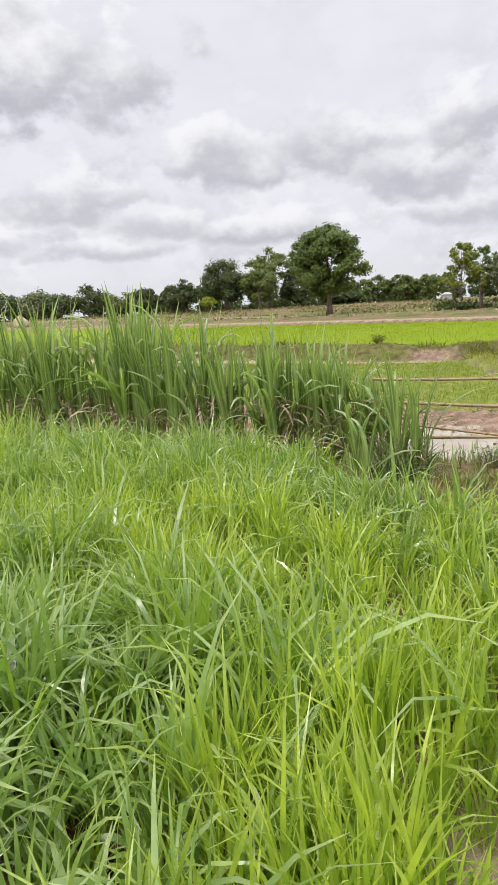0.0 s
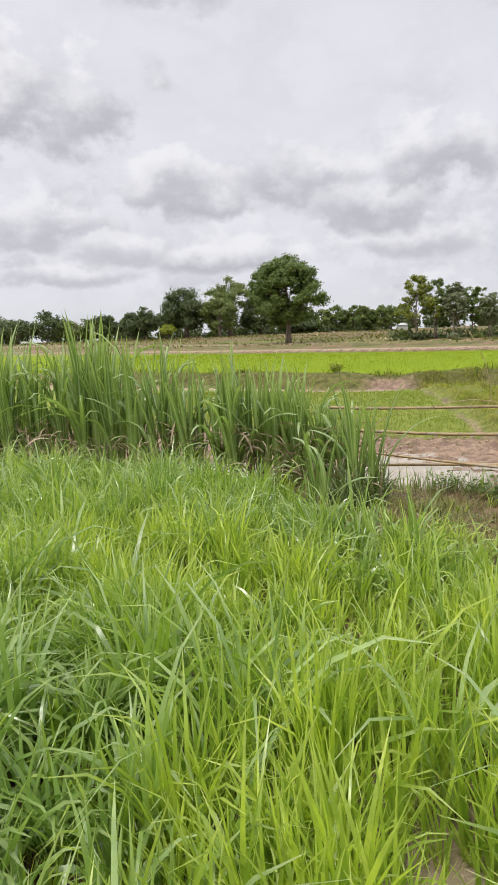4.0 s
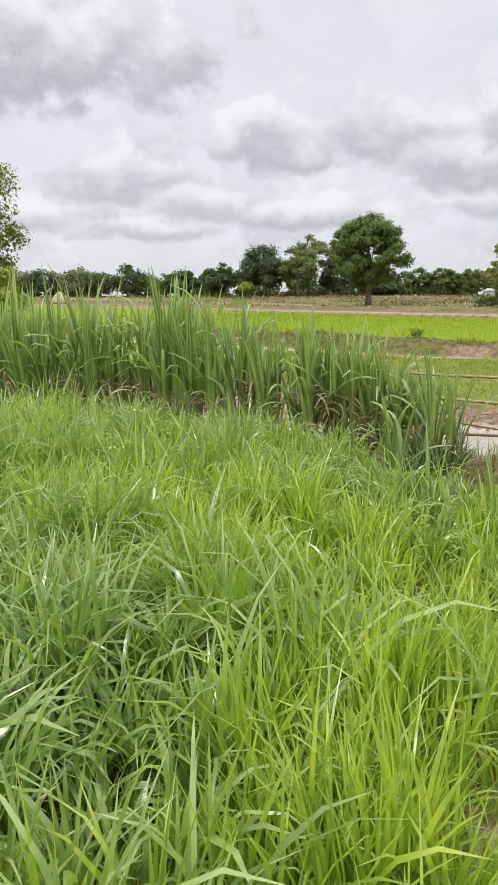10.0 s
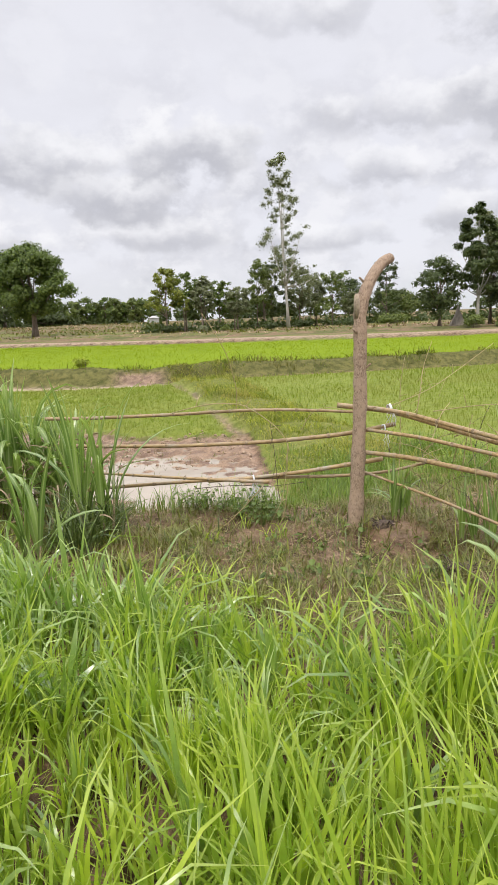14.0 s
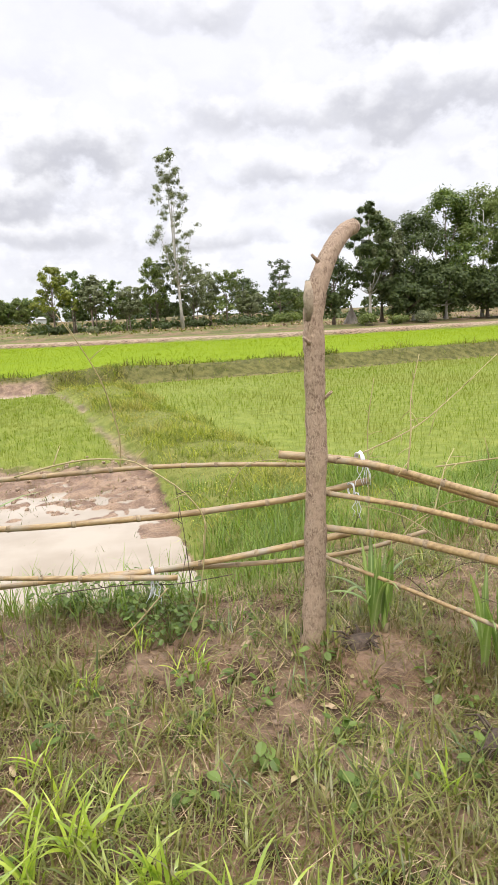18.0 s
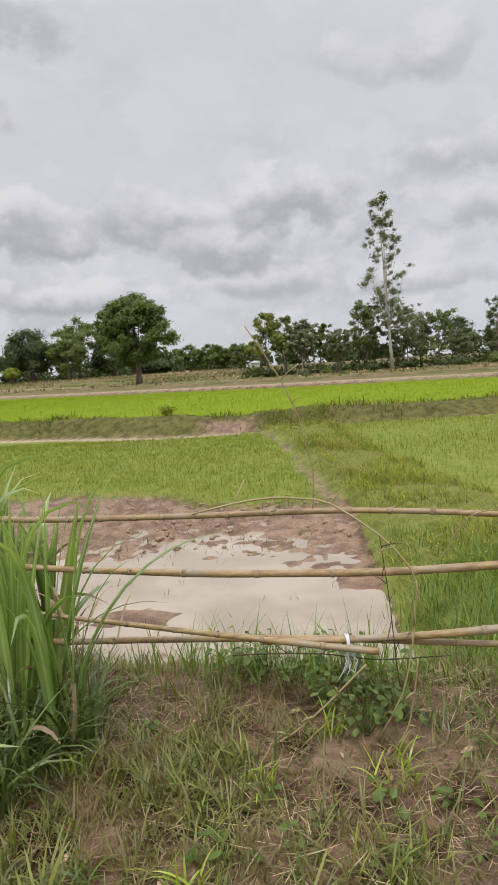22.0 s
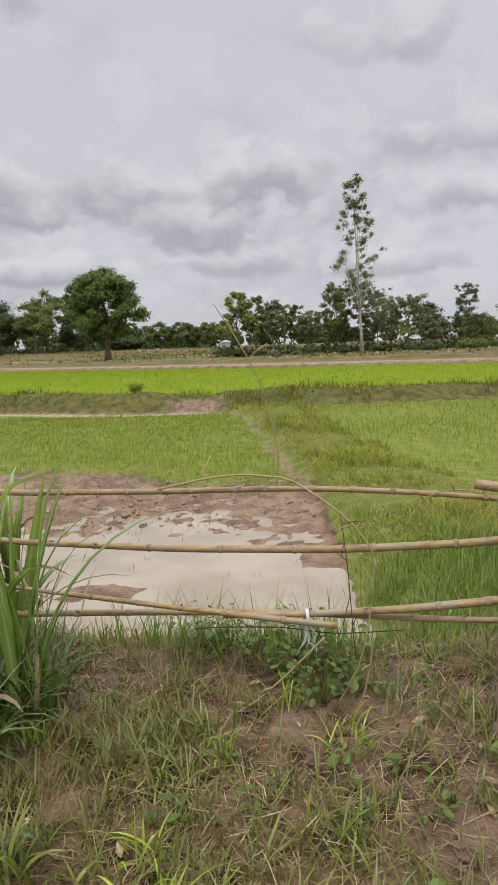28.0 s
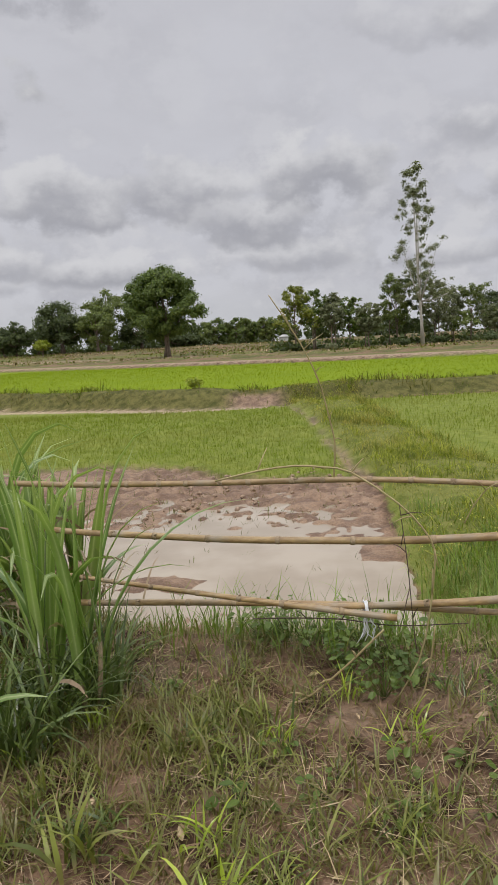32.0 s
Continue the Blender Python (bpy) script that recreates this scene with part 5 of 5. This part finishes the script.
def make_cane(at, seed, shoots=7, per=6, tall=1.45, spread=0.16, dry=10, wide=1.0, label="clump of tall green cane with upright and arching leaves"):
    """A clump of cane shoots: on each stalk the leaves stand in two ranks, the upper ones upright, the lower ones bending out."""
    rng = np.random.default_rng(seed)
    x, y = at
    z = float(ground_z(x, y)) - 0.02
    clump = thing("cane_clump", (x, y, z), label, "sugar cane", "cane row")
    for s in range(shoots):
        r, a = spread * math.sqrt(rng.random()), rng.uniform(0, 6.28)
        p = Vector((r * math.cos(a), r * math.sin(a), 0))
        high = tall * rng.uniform(0.82, 1.10)
        tip = p * rng.uniform(1.1, 1.7) + Vector((0, 0, high * rng.uniform(0.16, 0.34)))
        child("stalk", tube_mesh("stalk", [p, p.lerp(tip, 0.5), tip], [0.012, 0.011, 0.007], CANE_STALK, 7), clump)
        plane = rng.uniform(0, 6.28)
        for k in range(per):
            f = (k + rng.uniform(0.2, 0.9)) / per
            q = p.lerp(tip, f)
            way = plane + math.pi * (k % 2) + rng.normal() * 0.45
            low_leaf = f < 0.55
            pick = rng.random()
            if low_leaf:
                shape = rng.integers(22, 32) if pick < 0.28 else rng.integers(12, 22) if pick < 0.5 else rng.integers(0, 12)
            else:
                shape = rng.integers(0, 12) if pick < 0.82 else rng.integers(12, 22)
            tilt = (0.34 - 0.27 * f) * rng.uniform(0.3, 1.1)
            h = max(0.25, (high - q.z) * rng.uniform(0.72, 1.06) / max(0.6, math.cos(tilt)) * (1.0 if f > 0.3 else 0.85))
            ob = child("leaf", CANE_LEAVES[shape], clump)
            ob.matrix_basis = Matrix.Translation(q) @ Euler((0, tilt, way), "XYZ").to_matrix().to_4x4() @ Matrix.Diagonal((h, wide * rng.uniform(0.95, 1.5), h, 1))
    if dry:
        d = np.stack([rng.normal(0, spread, dry), rng.normal(0, spread, dry), rng.uniform(0.05, 0.58, dry)], -1)
        v, q, al = ribbons(d, rng.uniform(0.2, 0.5, dry), rng.uniform(0.012, 0.030, dry), rng.uniform(0, 6.28, dry), rng.uniform(0.1, 1.0, dry), rng.uniform(0.8, 2.4, dry), 5, 1.3, rng.normal(0, 1.2, dry))
        v[:, 2] = np.maximum(v[:, 2], 0.01)
        child("dead_leaves", mesh_of("dead_leaves", v, q, CANE_DRY, al), clump, "dry brown hanging leaves")
    return clump


CANE_LINE = [(-1.98, 0.93), (-2.22, 0.98), (-2.45, 1.12), (-2.66, 1.08), (-2.9, 1.25), (-3.1, 1.22), (-3.3, 1.36), (-3.65, 1.42), (-3.95, 1.4), (-4.3, 1.55), (-4.65, 1.65), (-4.95, 1.62), (-5.3, 1.8), (-5.65, 1.88), (-6.0, 1.85), (-6.4, 2.0), (-6.8, 2.05), (-7.2, 2.1), (-7.65, 2.2), (-8.1, 2.2), (-8.6, 2.3), (-9.1, 2.4), (-9.6, 2.55), (-10.1, 2.7), (-10.6, 2.85), (-11.1, 3.0)]
CANE_TALL = [1.10, 1.22, 1.30, 1.38, 1.36, 1.46, 1.48, 1.54]
WAVER = np.random.default_rng(380)
for k, p in enumerate(CANE_LINE):
    make_cane(p, 300 + k, 5 + k % 3, 6, (CANE_TALL[k] if k < 8 else 1.58 + 0.016 * k) * WAVER.uniform(0.93, 1.07), 0.12, 44)
for k, p in enumerate([(-5.1, 2.1), (-6.1, 2.25), (-7.0, 2.5), (-8.0, 2.7), (-9.0, 2.9), (-10, 3.1), (-10.8, 3.3)]):
    make_cane(p, 340 + k, 7, 6, 1.75, 0.20, 10)
make_cane((-1.80, 0.34), 361, 5, 6, 1.3, 0.15, 5, 0.72, "sparse cane clump in front of the rails")
make_cane((-2.22, -0.12), 362, 3, 4, 0.98, 0.05, 0, 0.75, "few tall cane leaves by the tall grass")
make_cane((-0.03, -2.14), 363, 3, 6, 1.15, 0.05, 0, 0.8, "single young cane plant in the trodden grass")
for k, p in enumerate([(0.26, -0.12), (0.34, -0.02), (0.72, -0.62), (0.60, -0.5), (0.95, -1.0)]):
    make_cane(p, 370 + k, 3, 4, 0.5, 0.05, 0, 0.62, "short young cane sprouts beside the post")


# ---- small things on the bank and fence ----
def make_stem(name, label, rows, r0, r1, mat=STRAW, nodes=4, seed=0):
    rng = np.random.default_rng(seed)
    r0, r1 = (r0 * 0.7, r1 * 0.7) if mat is ROOT else (r0 * 1.25, r1 * 1.25)
    pts = curve_pts(rows)
    org = pts[0].copy()
    ob = thing(name, org, label, "dry stem", "dry stems on the fence")
    loc = [p - org for p in pts]
    n = len(loc)
    child("stem", tube_mesh("stem", loc, [r0 + (r1 - r0) * i / n for i in range(n)], mat, 6), ob)
    for k in range(nodes):
        i = int(n * (k + 1) / (nodes + 2))
        d = Vector((rng.normal(), rng.normal() * 0.5, rng.normal() + 0.4)).normalized()
        L = rng.uniform(0.03, 0.12)
        child("side_twig", tube_mesh("side_twig", [loc[i], loc[i] + d * L * 0.5, loc[i] + d * L + Vector((0, 0, -0.01))], [r1 * 1.1, r1 * 0.9, r1 * 0.5], mat, 5), ob)
    return ob


def on_fence(rows, off=-0.03):
    return [(x, fence_y(x) + off, z) for x, z in rows]


make_stem("dry_stem", "thin pale stem arching over the top rail", on_fence([(-1.22, 0.868), (-1.05, 0.91), (-0.91, 0.93), (-0.80, 0.925), (-0.70, 0.905), (-0.54, 0.79), (-0.46, 0.70), (-0.42, 0.62), (-0.425, 0.50), (-0.44, 0.37), (-0.48, 0.18), (-0.58, -0.02)]), 0.0035, 0.0025, DRY_STEM, 6, 1)
make_stem("dry_stem", "tall thin dry stalk leaning above the fence", on_fence([(-0.76, 0.86), (-0.75, 1.0), (-0.765, 1.1), (-0.80, 1.25), (-0.85, 1.37), (-0.91, 1.48), (-0.97, 1.58)], 0.02), 0.003, 0.0016, DRY_STEM, 7, 2)
make_stem("dry_stem", "dark twig hanging between the rails", on_fence([(-0.54, 0.79), (-0.53, 0.70), (-0.515, 0.55), (-0.50, 0.32), (-0.49, 0.22)], -0.045), 0.0022, 0.003, ROOT, 5, 3)
make_stem("dry_stem", "pale stalk leaning from the ground to the rail", on_fence([(-0.62, 0.33), (-0.78, 0.15), (-0.92, 0.02), (-1.08, -0.05)], -0.12), 0.003, 0.0035, DRY_STEM, 3, 4)
make_stem("dry_stem", "pale stalk hanging off the lower rail", on_fence([(-0.44, 0.35), (-0.46, 0.2), (-0.50, 0.05), (-0.62, -0.08), (-0.70, -0.10)], -0.10), 0.0025, 0.003, DRY_STEM, 3, 5)
make_stem("dry_stem", "dark twig lying along the lowest rail", on_fence([(-1.10, 0.285), (-0.95, 0.30), (-0.75, 0.31), (-0.55, 0.30), (-0.30, 0.33)], 0.0), 0.004, 0.003, ROOT, 4, 6)
make_stem("dry_stem", "thin stem bent over the top rail's end", on_fence([(-0.32, 0.72), (-0.28, 0.80), (-0.22, 0.865), (-0.1, 0.88), (0.0, 0.84), (0.05, 0.78)], -0.03), 0.002, 0.0014, DRY_STEM, 4, 7)
make_stem("dry_stem", "forked dry twig above the corner rails", [(0.35, -0.25, 0.85), (0.40, -0.2, 1.0), (0.47, -0.1, 1.15), (0.58, 0.0, 1.32)], 0.003, 0.0016, DRY_STEM, 7, 8)
make_stem("dry_stem", "pale long twig leaning out over the corner rails", [(0.30, 0.05, 0.88), (0.55, 0.0, 0.98), (0.80, 0.05, 1.10), (1.15, 0.15, 1.28)], 0.003, 0.0014, DRY_STEM, 9, 9)
make_stem("dry_stem", "pale twig lying along the corner rails", [(0.42, -0.35, 0.88), (0.7, -0.55, 0.93), (1.0, -0.85, 0.95), (1.25, -1.1, 0.96)], 0.003, 0.0016, DRY_STEM, 8, 10)
make_stem("dry_stem", "thin upright dry stalk beside the corner rails", [(0.46, 0.3, 0.1), (0.48, 0.3, 0.6), (0.47, 0.28, 0.95), (0.49, 0.25, 1.2)], 0.003, 0.0014, DRY_STEM, 6, 11)
for k, (x, y) in enumerate([(0.52, -0.62), (0.62, -0.78), (0.70, -0.9), (0.58, -0.7)]):
    make_stem("dry_stem", "dead grass stem hanging from the corner rails", [(x, y, 0.80), (x + 0.03, y - 0.03, 0.6), (x + 0.02, y - 0.1, 0.4), (x + 0.08, y - 0.1, 0.2)], 0.002, 0.0016, DRY_STEM, 3, 12 + k)


BRUSH = np.random.default_rng(88)
for k in range(36):
    bx = BRUSH.uniform(0.30, 1.25)
    by = 0.55 - 1.3 * bx + BRUSH.normal() * 0.25
    d = Vector((BRUSH.normal(), BRUSH.normal(), BRUSH.uniform(0.2, 1.3))).normalized() * BRUSH.uniform(0.25, 0.6)
    z0 = BRUSH.uniform(0.12, 0.72)
    make_stem("dry_stem", "dry brushwood twig caught in the corner rails", [(bx, by, z0), (bx + d.x * 0.5, by + d.y * 0.5, z0 + d.z * 0.45 + 0.03), (bx + d.x, by + d.y, z0 + d.z * 0.8)], 0.003, 0.0014, DRY_STEM if k % 3 else ROOT, 6, 30 + k)


def make_string(at, tails, label, loops=3):
    ob = thing("string_tie", at, label, "string", "plastic string ties")
    rng = np.random.default_rng(int(abs(at[0]) * 100))
    for k in range(loops):
        ring = [(0.004 * k - 0.006, 0.03 * math.cos(a), 0.03 * math.sin(a) + 0.004 * math.sin(3 * a + k)) for a in np.linspace(0, 6.283, 15)]
        child("loop", tube_mesh("loop", ring, [0.0028] * 15, STRING, 6), ob)
    for k in range(tails):
        pts = [(0.01 * rng.normal(), -0.032, -0.01)]
        for j in range(5):
            pts.append((pts[-1][0] + rng.normal() * 0.010, pts[-1][1] + rng.normal() * 0.006, pts[-1][2] - rng.uniform(0.014, 0.03)))
        child("tail", tube_mesh("tail", pts, [0.002, 0.0024, 0.0022, 0.002, 0.0016, 0.001], STRING, 5), ob)


make_string((-0.655, fence_y(-0.655) + 0.03, 0.35), 9, "frayed white plastic string tied round two lower rails")
make_string((0.27, 0.02, 0.865), 6, "white plastic string tied round the corner rails", 5)
make_string((0.24, 0.04, 0.72), 3, "thin white string hanging on the corner rail", 2)


def make_weed(at, seed, leaves=11, size=0.05, tall=0.14, label="small broad-leaved green weed on the bank"):
    rng = np.random.default_rng(seed)
    x, y = at
    ob = thing("broadleaf_weed", (x, y, float(ground_z(x, y)) - 0.005), label, "weed", "bank weeds")
    for k in range(leaves):
        a, out, h = rng.uniform(0, 6.28), rng.uniform(0.15, 0.9) * tall, rng.uniform(0.25, 1.0) * tall
        tip = Vector((math.cos(a) * out, math.sin(a) * out, h))
        stalk = child("stem", tube_mesh("stem", [(0, 0, 0), tip * 0.5 + Vector((0, 0, 0.01)), tip], [0.0018, 0.0015, 0.001], WEED, 4), ob)
        s = size * rng.uniform(0.6, 1.25)
        bm = bmesh.new()
        n = 8
        rim = [bm.verts.new((s * (0.5 + 0.5 * math.cos(t)) * (1.0 + 0.12 * math.cos(2 * t)), s * 0.44 * math.sin(t), 0.10 * s * abs(math.sin(t)))) for t in np.linspace(0, 2 * math.pi, n, endpoint=False)]
        mid = bm.verts.new((s * 0.45, 0, -0.03 * s))
        for i in range(n):
            bm.faces.new((mid, rim[i], rim[(i + 1) % n]))
        leaf = part("leaf", bm, WEED, stalk)
        leaf.matrix_basis = Matrix.Translation(tip) @ Euler((rng.normal() * 0.35, rng.uniform(-0.2, 0.7), a + rng.normal() * 0.4), "XYZ").to_matrix().to_4x4()


WEEDS = [(-0.69, 0.80), (-0.62, 0.60), (-0.55, 0.50), (-0.70, 0.52), (-0.78, 0.92), (-1.00, 0.98), (-0.60, 0.34), (-0.45, 0.42), (-0.48, 0.60), (-0.32, -0.28), (-0.41, -0.34), (-0.70, -0.33), (-1.02, 0.0), (-1.3, 0.1), (-0.15, 0.45), (0.05, -0.5), (0.35, -0.62), (-0.25, 0.1), (-0.9, -0.25), (0.5, -0.3), (0.25, -1.2), (-0.1, -0.9), (-0.9, 0.75), (-1.45, 0.5)]
for k, p in enumerate(WEEDS):
    make_weed(p, 500 + k, 26 if k < 9 else 9, 0.031 if k < 9 else 0.026, 0.15 if k < 9 else 0.08)
for k, p in enumerate([(-0.42, -0.12), (-0.5, -0.62), (-0.22, -0.66), (0.12, -1.05), (-0.78, -0.72), (-0.05, -0.2), (-1.15, -0.3), (0.3, -0.55), (-0.6, -0.05), (-0.33, -1.0)]):
    make_weed(p, 560 + k, 7, 0.042, 0.10, "larger pale-leaved weed growing on the bank")
for k, p in enumerate([(-0.95, 0.88), (-0.86, 0.82), (-0.62, 0.76), (-0.55, 0.70), (-1.05, 0.9)]):
    make_weed(p, 540 + k, 26, 0.034, 0.22, "taller leafy green weed at the pond's edge")


def make_flowers():
    rng = np.random.default_rng(31)
    n = 110
    x, y = rng.normal(0.62, 0.22, n), rng.normal(2.75, 0.38, n)
    pts = np.stack([x, y, ground_z(x, y) + rng.uniform(0.18, 0.34, n)], -1)
    v, q = leaf_cards(pts, rng.uniform(0.008, 0.016, n), rng, 1.5, 1.0)
    tagged(new("wild_flowers", mesh_of("wild_flowers", v, q, FLOWER)), "tiny pale yellow flowers among bund grass", "flowers", kind="stuff")


make_flowers()


def make_roots(at, seed, r, label):
    rng = np.random.default_rng(seed)
    x, y = at
    ob = thing("root_stump", (x, y, float(ground_z(x, y)) - 0.02), label, "stump", "dug-up stumps")
    bm = bmesh.new()
    bmesh.ops.create_icosphere(bm, subdivisions=3, radius=1)
    for v in bm.verts:
        k = 1 + 0.28 * noise.noise(v.co * 2.3 + Vector((seed, 0, 0)))
        v.co = Vector((v.co.x * r * k, v.co.y * r * 0.8 * k, max(-0.02, v.co.z * r * 0.55 * k)))
    smooth(part("stump", bm, ROOT, ob).data)
    for k in range(16):
        a = rng.uniform(0, 6.28)
        p = Vector((math.cos(a) * r * 0.5, math.sin(a) * r * 0.4, r * 0.3))
        q = Vector((math.cos(a) * r * rng.uniform(1.0, 1.7), math.sin(a) * r * rng.uniform(0.9, 1.5), rng.uniform(0.0, 0.7) * r))
        child("root", tube_mesh("root", [p, p.lerp(q, 0.5) + Vector((0, 0, rng.uniform(0.0, 0.4) * r)), q], [0.007, 0.005, 0.002], ROOT, 5), ob)


make_roots((0.30, -0.95), 41, 0.13, "dark dug-up cane root clump on the bank")
make_roots((0.14, -0.20), 42, 0.09, "dark root clump at the foot of the post")
make_roots((0.50, -1.22), 43, 0.10, "dark old root clump in dry soil")


def make_clods():
    """Lumps of dry soil and mud that can be told apart."""
    rng = np.random.default_rng(51)
    shapes = []
    for i in range(6):
        bm = bmesh.new()
        bmesh.ops.create_icosphere(bm, subdivisions=1, radius=1)
        for v in bm.verts:
            v.co *= 1 + 0.35 * noise.noise(v.co * 1.7 + Vector((i * 5.1, 0, 0)))
            v.co.z *= 0.6
        me = bpy.data.meshes.new("clod")
        bm.to_mesh(me)
        bm.free()
        me.materials.append(CLOD)
        shapes.append(smooth(me))
    for k in range(270):
        if k < 90:
            x, y, s = rng.normal(-0.05, 0.5), rng.normal(-0.75, 0.45), rng.uniform(0.006, 0.018)
        else:
            x, y, s = rng.uniform(-2.3, 0.3), rng.uniform(4.3, 6.8), rng.uniform(0.012, 0.042)
        z = float(ground_z(x, y))
        ob = new("clod", shapes[k % 6])
        ob.matrix_basis = Matrix.Translation((x, y, z + s * 0.25)) @ Euler((0, 0, rng.uniform(0, 6.28)), "XYZ").to_matrix().to_4x4() @ Matrix.Diagonal((s, s * rng.uniform(0.6, 1.0), s, 1))
        tagged(ob, "small lump of dry brown soil" if k < 90 else "lump of wet brown mud", "clod", "soil clods")


make_clods()


def make_stubble():
    """Old rice stubble and seedlings standing in the pond and on the mud."""
    rng = np.random.default_rng(61)
    n = 1500
    x, y = rng.uniform(-3.2, 0.2, n), rng.uniform(1.5, 7.4, n)
    k = rng.uniform(0, 1, n) < np.where(y < 4.4, 0.08, 0.7) * np.where(y < 2.1, 8.0, 1.0)
    b = np.stack([x[k], y[k], np.maximum(ground_z(x[k], y[k]), WATER_Z) - 0.01], -1)
    b = np.repeat(b, 3, 0)
    b[:, :2] += rng.normal(0, 0.02, (len(b), 2))
    m = len(b)
    v, q, al = blades(b, rng.uniform(0.03, 0.11, m), rng.uniform(0.003, 0.006, m), rng.uniform(0, 6.28, m), rng.uniform(0.1, 0.9, m), rng.uniform(0, 0.6, m), 3)
    stuff("pond_stubble", "dark stubble and seedlings in the muddy pond", "stubble", v, q, al, BUND)


make_stubble()


def make_fallen_leaves():
    """Dry broad leaves on the bank, each one by itself."""
    rng = np.random.default_rng(91)
    shapes = []
    for i in range(5):
        bm = bmesh.new()
        n = 10
        mid = bm.verts.new((0, 0, 0.12))
        rim = [bm.verts.new((math.cos(t) * (1 + 0.2 * math.cos(2 * t)), 0.45 * math.sin(t) * (1 + 0.2 * rng.normal()), 0.25 * math.sin(t) ** 2 + 0.1 * rng.random())) for t in np.linspace(0, 2 * math.pi, n, endpoint=False)]
        for k in range(n):
            bm.faces.new((mid, rim[k], rim[(k + 1) % n]))
        me = bpy.data.meshes.new("fallen_leaf")
        bm.to_mesh(me)
        bm.free()
        me.materials.append((STRAW, DRY_STEM, WEED)[i % 3])
        shapes.append(me)
    for k in range(130):
        x, y = rng.normal(-0.45, 0.7), rng.normal(-0.25, 0.55)
        if x + y < -2.2 or y > 0.7:
            continue
        s = rng.uniform(0.012, 0.032)
        ob = new("fallen_leaf", shapes[k % 5])
        ob.matrix_basis = Matrix.Translation((x, y, float(ground_z(x, y)) + 0.012)) @ Euler((rng.normal() * 0.3, rng.normal() * 0.3, rng.uniform(0, 6.28)), "XYZ").to_matrix().to_4x4() @ Matrix.Diagonal((s, s, s, 1))
        tagged(ob, "small fallen leaf lying on the bank", "leaf", "fallen leaves")


make_fallen_leaves()
